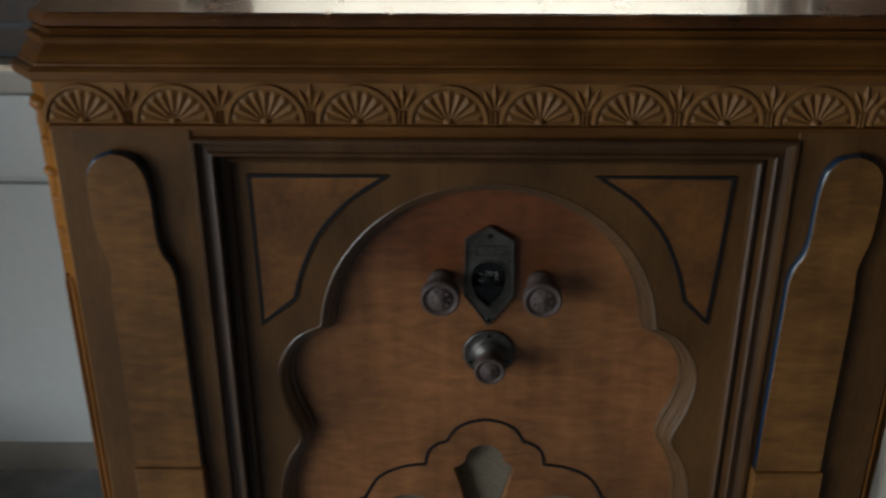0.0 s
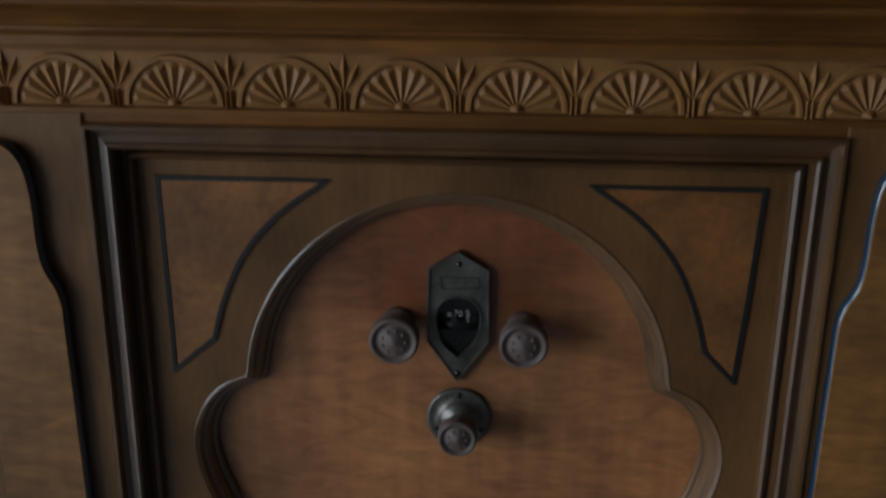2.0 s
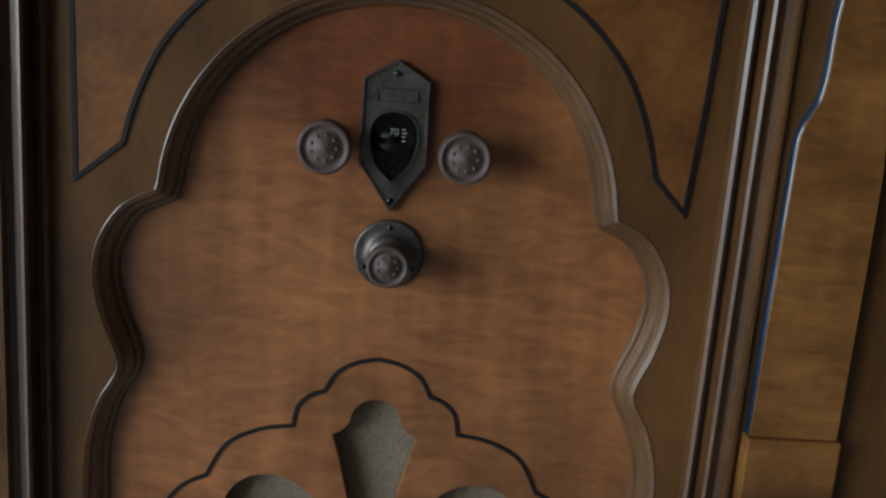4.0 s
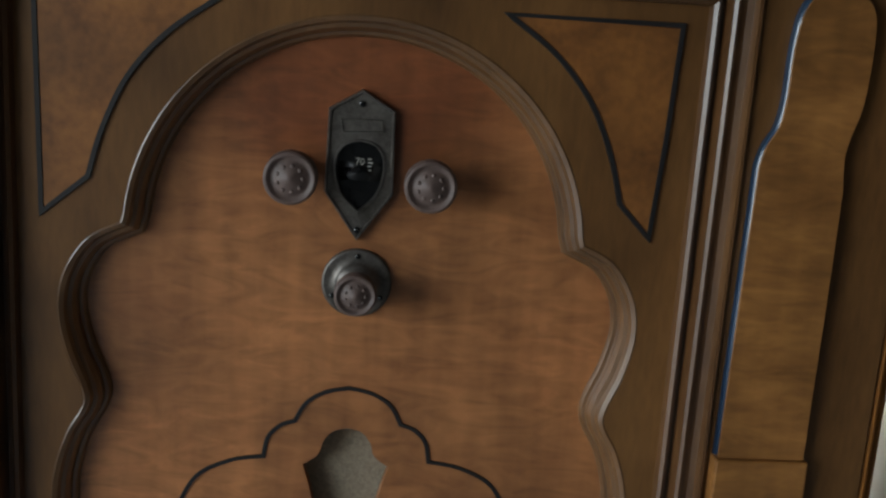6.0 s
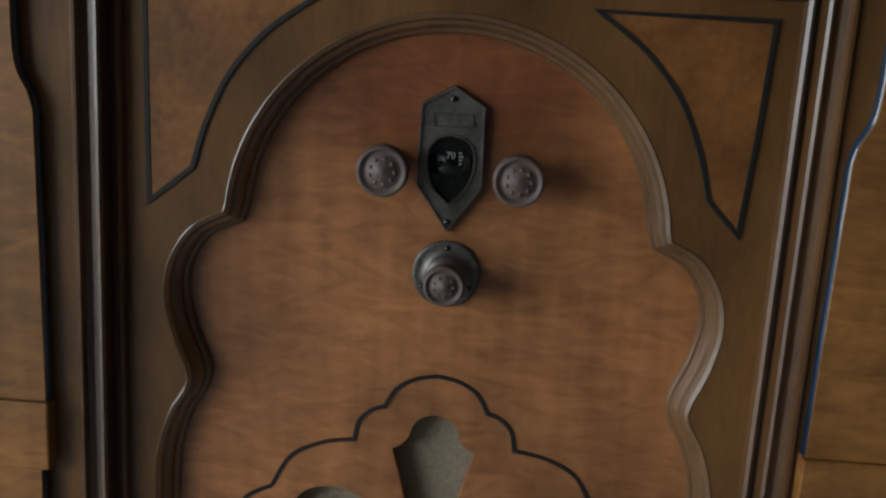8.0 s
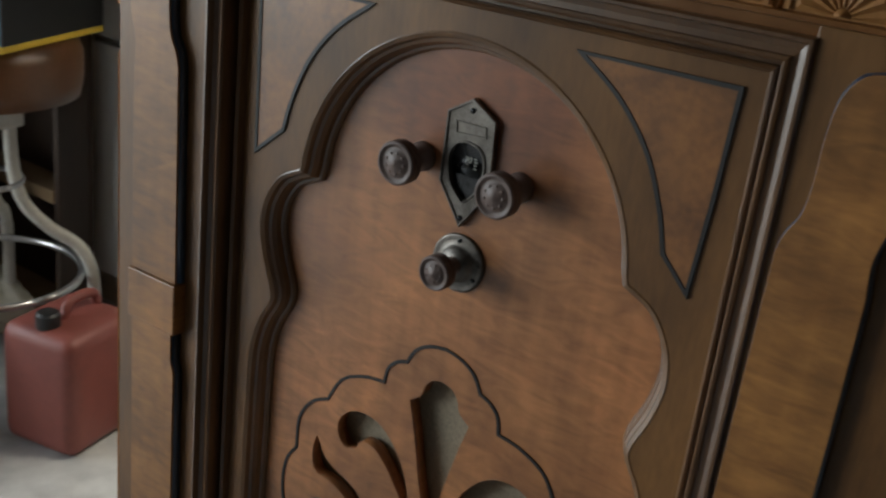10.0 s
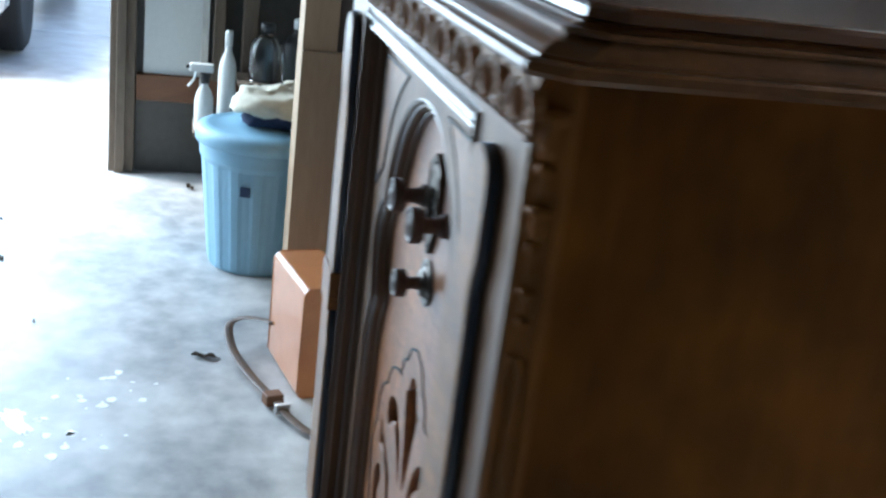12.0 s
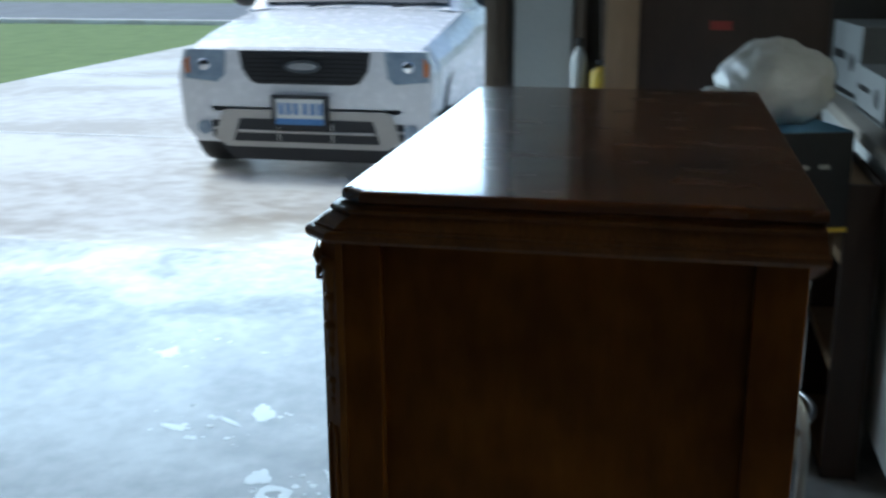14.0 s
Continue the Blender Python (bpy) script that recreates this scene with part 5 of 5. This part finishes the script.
for k, z in enumerate((0.0, 0.03, 0.12, 0.22, 0.32, 0.42, 0.52, 0.58)):
    fat = 1.0 - 0.10 * k / 7 - (0.5 if k == 7 else 0)
    ring = []
    for q in range(48):
        a = 2 * math.pi * q / 48
        c, d = math.cos(a), math.sin(a)
        x, y = 0.17 * math.copysign(abs(c) ** 0.45, c), 0.10 * math.copysign(abs(d) ** 0.45, d) * fat
        wob = 0.008 * noise.noise(Vector((x * 14, y * 14, z * 12)))
        ring.append(bm.verts.new((x + wob, y + wob, z)))
    rows.append(ring)
for a, b in zip(rows, rows[1:]):
    for q in range(48):
        bm.faces.new((a[q], a[(q + 1) % 48], b[(q + 1) % 48], b[q]))
bm.faces.new(rows[0]), bm.faces.new(rows[-1])
part("paper", bm, WHITE_LAM, sack, smooth=True)
for z in (0.20, 0.235, 0.27):
    part("blue_stripe", block((-0.176, -0.112, z), (0.176, -0.104, z + 0.018), 0.002), BLUECARD, sack)

# ---- shop light over the bench ----
lamp_fix = thing("shop_light", "white tube shop light hung over the bench", "lamp", (0.12, 1.22, 2.05))
part("housing", block((-0.62, -0.07, 0.03), (0.62, 0.07, 0.09), 0.01), WHITE_LAM, lamp_fix)
for y in (-0.035, 0.035):
    part("tube", lathe([(0.013, -0.58), (0.013, 0.58)], "x", 16, (0, y, 0.012)), glow("tube_glow", (1.0, 0.97, 0.88), 6.0), lamp_fix)
for x in (-0.5, 0.5):
    part("hanger", tube([(x, 0, 0.09), (x, 0, 0.55)], 0.003, 6), STEEL, lamp_fix)

# ---- the parked car on the driveway ----
car = thing("parked_car", "white compact sport utility car parked on the driveway", "car", (-4.95, -1.85, 0))


def car_shell(rows, name, mat, parent, label="", cap=True, smooth=True):
    """Cross-sections across the car: rows of points (x, half width y, z), mirrored about its middle."""
    bm = bmesh.new()
    rings = []
    for pts in rows:
        full = [*pts, *((x, -y, z) for x, y, z in reversed(pts))]
        rings.append([bm.verts.new(p) for p in full])
    for a, b in zip(rings, rings[1:]):
        for k in range(len(a) - 1):
            bm.faces.new((a[k], a[k + 1], b[k + 1], b[k]))
        bm.faces.new((a[-1], a[0], b[0], b[-1]))
    if cap:
        bm.faces.new(rings[0]), bm.faces.new(rings[-1])
    return part(name, bm, mat, parent, label, False)


body_rows = []
for x, w, lo, sill, belt, hood in ((0.00, 0.62, 0.40, 0.44, 0.60, 0.735), (-0.05, 0.76, 0.38, 0.42, 0.62, 0.790), (-0.16, 0.815, 0.36, 0.42, 0.66, 0.835), (-0.50, 0.83, 0.36, 0.42, 0.70, 0.890), (-1.05, 0.83, 0.30, 0.40, 0.74, 0.955), (-1.30, 0.83, 0.28, 0.40, 0.78, 0.985), (-3.9, 0.83, 0.28, 0.40, 0.80, 0.99), (-4.15, 0.80, 0.36, 0.44, 0.80, 0.97)):
    body_rows.append([(x, 0.0, hood), (x, w * 0.62, hood - 0.005), (x, w * 0.90, hood - 0.03), (x, w * 0.985, belt + 0.05), (x, w, belt), (x, w, sill), (x, w * 0.94, lo), (x, 0.0, lo)])
body = car_shell(body_rows, "body", CARPAINT, car)
cab_rows = []
for x, w, z in ((-1.12, 0.74, 0.965), (-1.20, 0.735, 0.99), (-1.85, 0.62, 1.50), (-2.1, 0.62, 1.55), (-3.7, 0.62, 1.54), (-4.1, 0.70, 0.98)):
    cab_rows.append([(x, 0.0, z), (x, w * 0.92, z - 0.01), (x, w, z - 0.04), (x, 0.78, 0.95), (x, 0.0, 0.94)])
car_shell(cab_rows, "cabin", CARPAINT, car)
glass = []
for x, w, z in ((-1.175, 0.66, 1.010), (-1.80, 0.56, 1.490)):
    glass.append([(x, 0.0, z), (x, w, z - 0.012), (x - 0.02, w, z - 0.03), (x - 0.02, 0.0, z - 0.02)])
car_shell(glass, "windscreen", CARGLASS, car, "dark windscreen")
for y in (-0.32, 0.28):
    part("wiper", tube([(-1.10, y, 0.975), (-1.16, y + 0.30, 1.005)], 0.008, 6), GRILLEBLACK, car)
for s in (-1, 1):
    bm = bmesh.new()
    prism = [(-1.35, 1.02), (-2.0, 1.44), (-3.5, 1.44), (-3.8, 1.02)]
    a = [bm.verts.new((x, (0.775 - 0.26 * (z - 1.0)) * s, z)) for x, z in prism]
    b = [bm.verts.new((x, (0.745 - 0.26 * (z - 1.0)) * s, z)) for x, z in prism]
    bm.faces.new(a), bm.faces.new(b)
    for k in range(4):
        bm.faces.new((a[k], a[(k + 1) % 4], b[(k + 1) % 4], b[k]))
    part("side_glass", bm, CARGLASS, car)
    mir = part("door_mirror", ball(0.10, (-1.42, 0.90 * s, 1.03), (0.6, 1.1, 0.75), 20, 14), GRILLEBLACK, car, "black door mirror", True)
# the grille opening with bars, and its oval emblem
def across(name, pts, x, depth, mat, parent, label=""):
    """A board in the y-z plane, facing the garage."""
    bm = bmesh.new()
    a = [bm.verts.new((x, y, z)) for y, z in pts]
    b = [bm.verts.new((x - depth, y, z)) for y, z in pts]
    bm.faces.new(a), bm.faces.new(b)
    for k in range(len(pts)):
        bm.faces.new((a[k], a[(k + 1) % len(pts)], b[(k + 1) % len(pts)], b[k]))
    return part(name, bm, mat, parent, label)


nose = across("nose", [(-0.79, 0.43), (0.79, 0.43), (0.80, 0.62), (0.76, 0.775), (-0.76, 0.775), (-0.80, 0.62)], 0.004, 0.10, CARPAINT, car)
grille = across("grille", [(-0.40, 0.768), (0.42, 0.768), (0.405, 0.66), (0.35, 0.585), (0.30, 0.572), (-0.28, 0.572), (-0.33, 0.585), (-0.385, 0.66)], 0.010, 0.02, GRILLEBLACK, car, "black mesh grille")
for k in range(7):
    z = 0.592 + 0.026 * k
    half_w = 0.33 + 0.06 * min(1, (z - 0.58) / 0.1)
    part("grille_bar", tube([(0.012, 0.01 - half_w, z), (0.018, 0.01, z), (0.012, 0.01 + half_w, z)], 0.004, 6), TYRE, grille)
oval = [(0.006 + 0.115 * math.cos(2 * math.pi * k / 32), 0.682 + 0.040 * math.sin(2 * math.pi * k / 32)) for k in range(32)]
em = across("emblem", oval, 0.034, 0.02, CHROME, car, "chrome oval emblem")
across("emblem_field", [(0.006 + (y - 0.006) * 0.80, 0.682 + (z - 0.682) * 0.52) for y, z in oval], 0.036, 0.002, STEEL, em)
for s in (-1, 1):
    pts = [(0.500, 0.772), (0.745, 0.775), (0.775, 0.70), (0.765, 0.600), (0.56, 0.580), (0.515, 0.62)]
    lampu = across("headlight", [(y * s + 0.01, z) for y, z in pts], 0.014, 0.05, LENS, car, "clear headlight")
    across("turn_signal", [(y * s + 0.01, z) for y, z in ((0.735, 0.74), (0.768, 0.70), (0.762, 0.63), (0.735, 0.63))], 0.017, 0.01, AMBER, lampu)
    part("reflector", lathe([(0.045, 0.0), (0.03, 0.012), (0.005, 0.016)], "x", 20, (0.006, (0.64) * s + 0.01, 0.685)), CHROME, lampu)
    fog = part("fog_light", lathe([(0.045, 0.0), (0.045, 0.012), (0.036, 0.014), (0.03, 0.004)], "x", 20, (0.006, 0.655 * s + 0.01, 0.300)), LENS, car, "round fog light")
    across("fog_recess", [(y * s + 0.01, z) for y, z in ((0.54, 0.345), (0.61, 0.345), (0.61, 0.24), (0.555, 0.24))], 0.004, 0.02, GRILLEBLACK, car)
    across("fog_bar", [(y * s + 0.01, z) for y, z in ((0.54, 0.302), (0.61, 0.302), (0.61, 0.288), (0.545, 0.288))], 0.008, 0.004, CLADDING, car)
# lower bumper with a beige guard
across("bumper", [(-0.79, 0.44), (0.79, 0.44), (0.78, 0.30), (0.70, 0.21), (-0.70, 0.21), (-0.78, 0.30)], 0.0, 0.22, CARPAINT, car)
across("guard", [(-0.50, 0.415), (0.52, 0.415), (0.55, 0.39), (0.60, 0.235), (0.52, 0.188), (-0.50, 0.188), (-0.58, 0.235), (-0.53, 0.39)], 0.022, 0.10, CLADDING, car, "beige plastic bumper guard")
intake = across("air_intake", [(-0.41, 0.362), (0.43, 0.362), (0.475, 0.222), (-0.455, 0.222)], 0.026, 0.01, GRILLEBLACK, car)
part("intake_bar", tube([(0.030, -0.42, 0.285), (0.030, 0.44, 0.285)], 0.009, 6), CLADDING, intake)
for y in (-0.16, 0.18):
    part("intake_bar", tube([(0.028, y, 0.23), (0.028, y, 0.34)], 0.006, 6), CLADDING, intake)
across("under_tray", [(-0.55, 0.186), (0.57, 0.186), (0.50, 0.10), (-0.48, 0.10)], -0.02, 0.08, GRILLEBLACK, car)
plate_holder = across("number_plate", [(-0.195, 0.51), (0.165, 0.51), (0.165, 0.315), (-0.195, 0.315)], 0.050, 0.03, GRILLEBLACK, car, "plate in a black frame")
across("plate_field", [(-0.165, 0.490), (0.135, 0.490), (0.135, 0.335), (-0.165, 0.335)], 0.054, 0.003, WHITE_LAM, plate_holder)
across("plate_band", [(-0.165, 0.372), (0.135, 0.372), (0.135, 0.335), (-0.165, 0.335)], 0.0555, 0.001, PLATEBLUE, plate_holder)
for k in range(6):
    y = -0.145 + 0.047 * k + (0.012 if k > 2 else 0)
    across("plate_bar", [(y, 0.465), (y + 0.026, 0.465), (y + 0.026, 0.395), (y, 0.395)], 0.0555, 0.001, PLATEBLUE, plate_holder)
for x in (-0.50, -3.3):
    for s in (-1, 1):
        w = part("wheel", lathe([(0.20, -0.10), (0.29, -0.11), (0.325, -0.085), (0.33, 0.0), (0.325, 0.085), (0.29, 0.11), (0.20, 0.10)], "x", 40), TYRE, car, "black tyre", True)
        w.matrix_basis = pose(x, 0.72 * s + 0.0, 0.330, 0, 0, 90)
        part("rim", lathe([(0.20, -0.07), (0.19, 0.06), (0.06, 0.085), (0.02, 0.085)], "x", 32), STEEL, w, smooth=True)
tagged(finish("kerb", block((-18.30, -300, -0.2), (-18.15, -6.65, 0.06), 0.02), DRIVE), "pale concrete kerb along the street", kind="structure")
for k, x in enumerate((-6.2, -10.0, -14.0)):
    tagged(finish(f"pavement_joint_{k + 1}", block((x, -6.6, -0.006), (x + 0.030, 2.6, -0.0005)), STAIN), "pale joint across the driveway slabs", kind="structure")
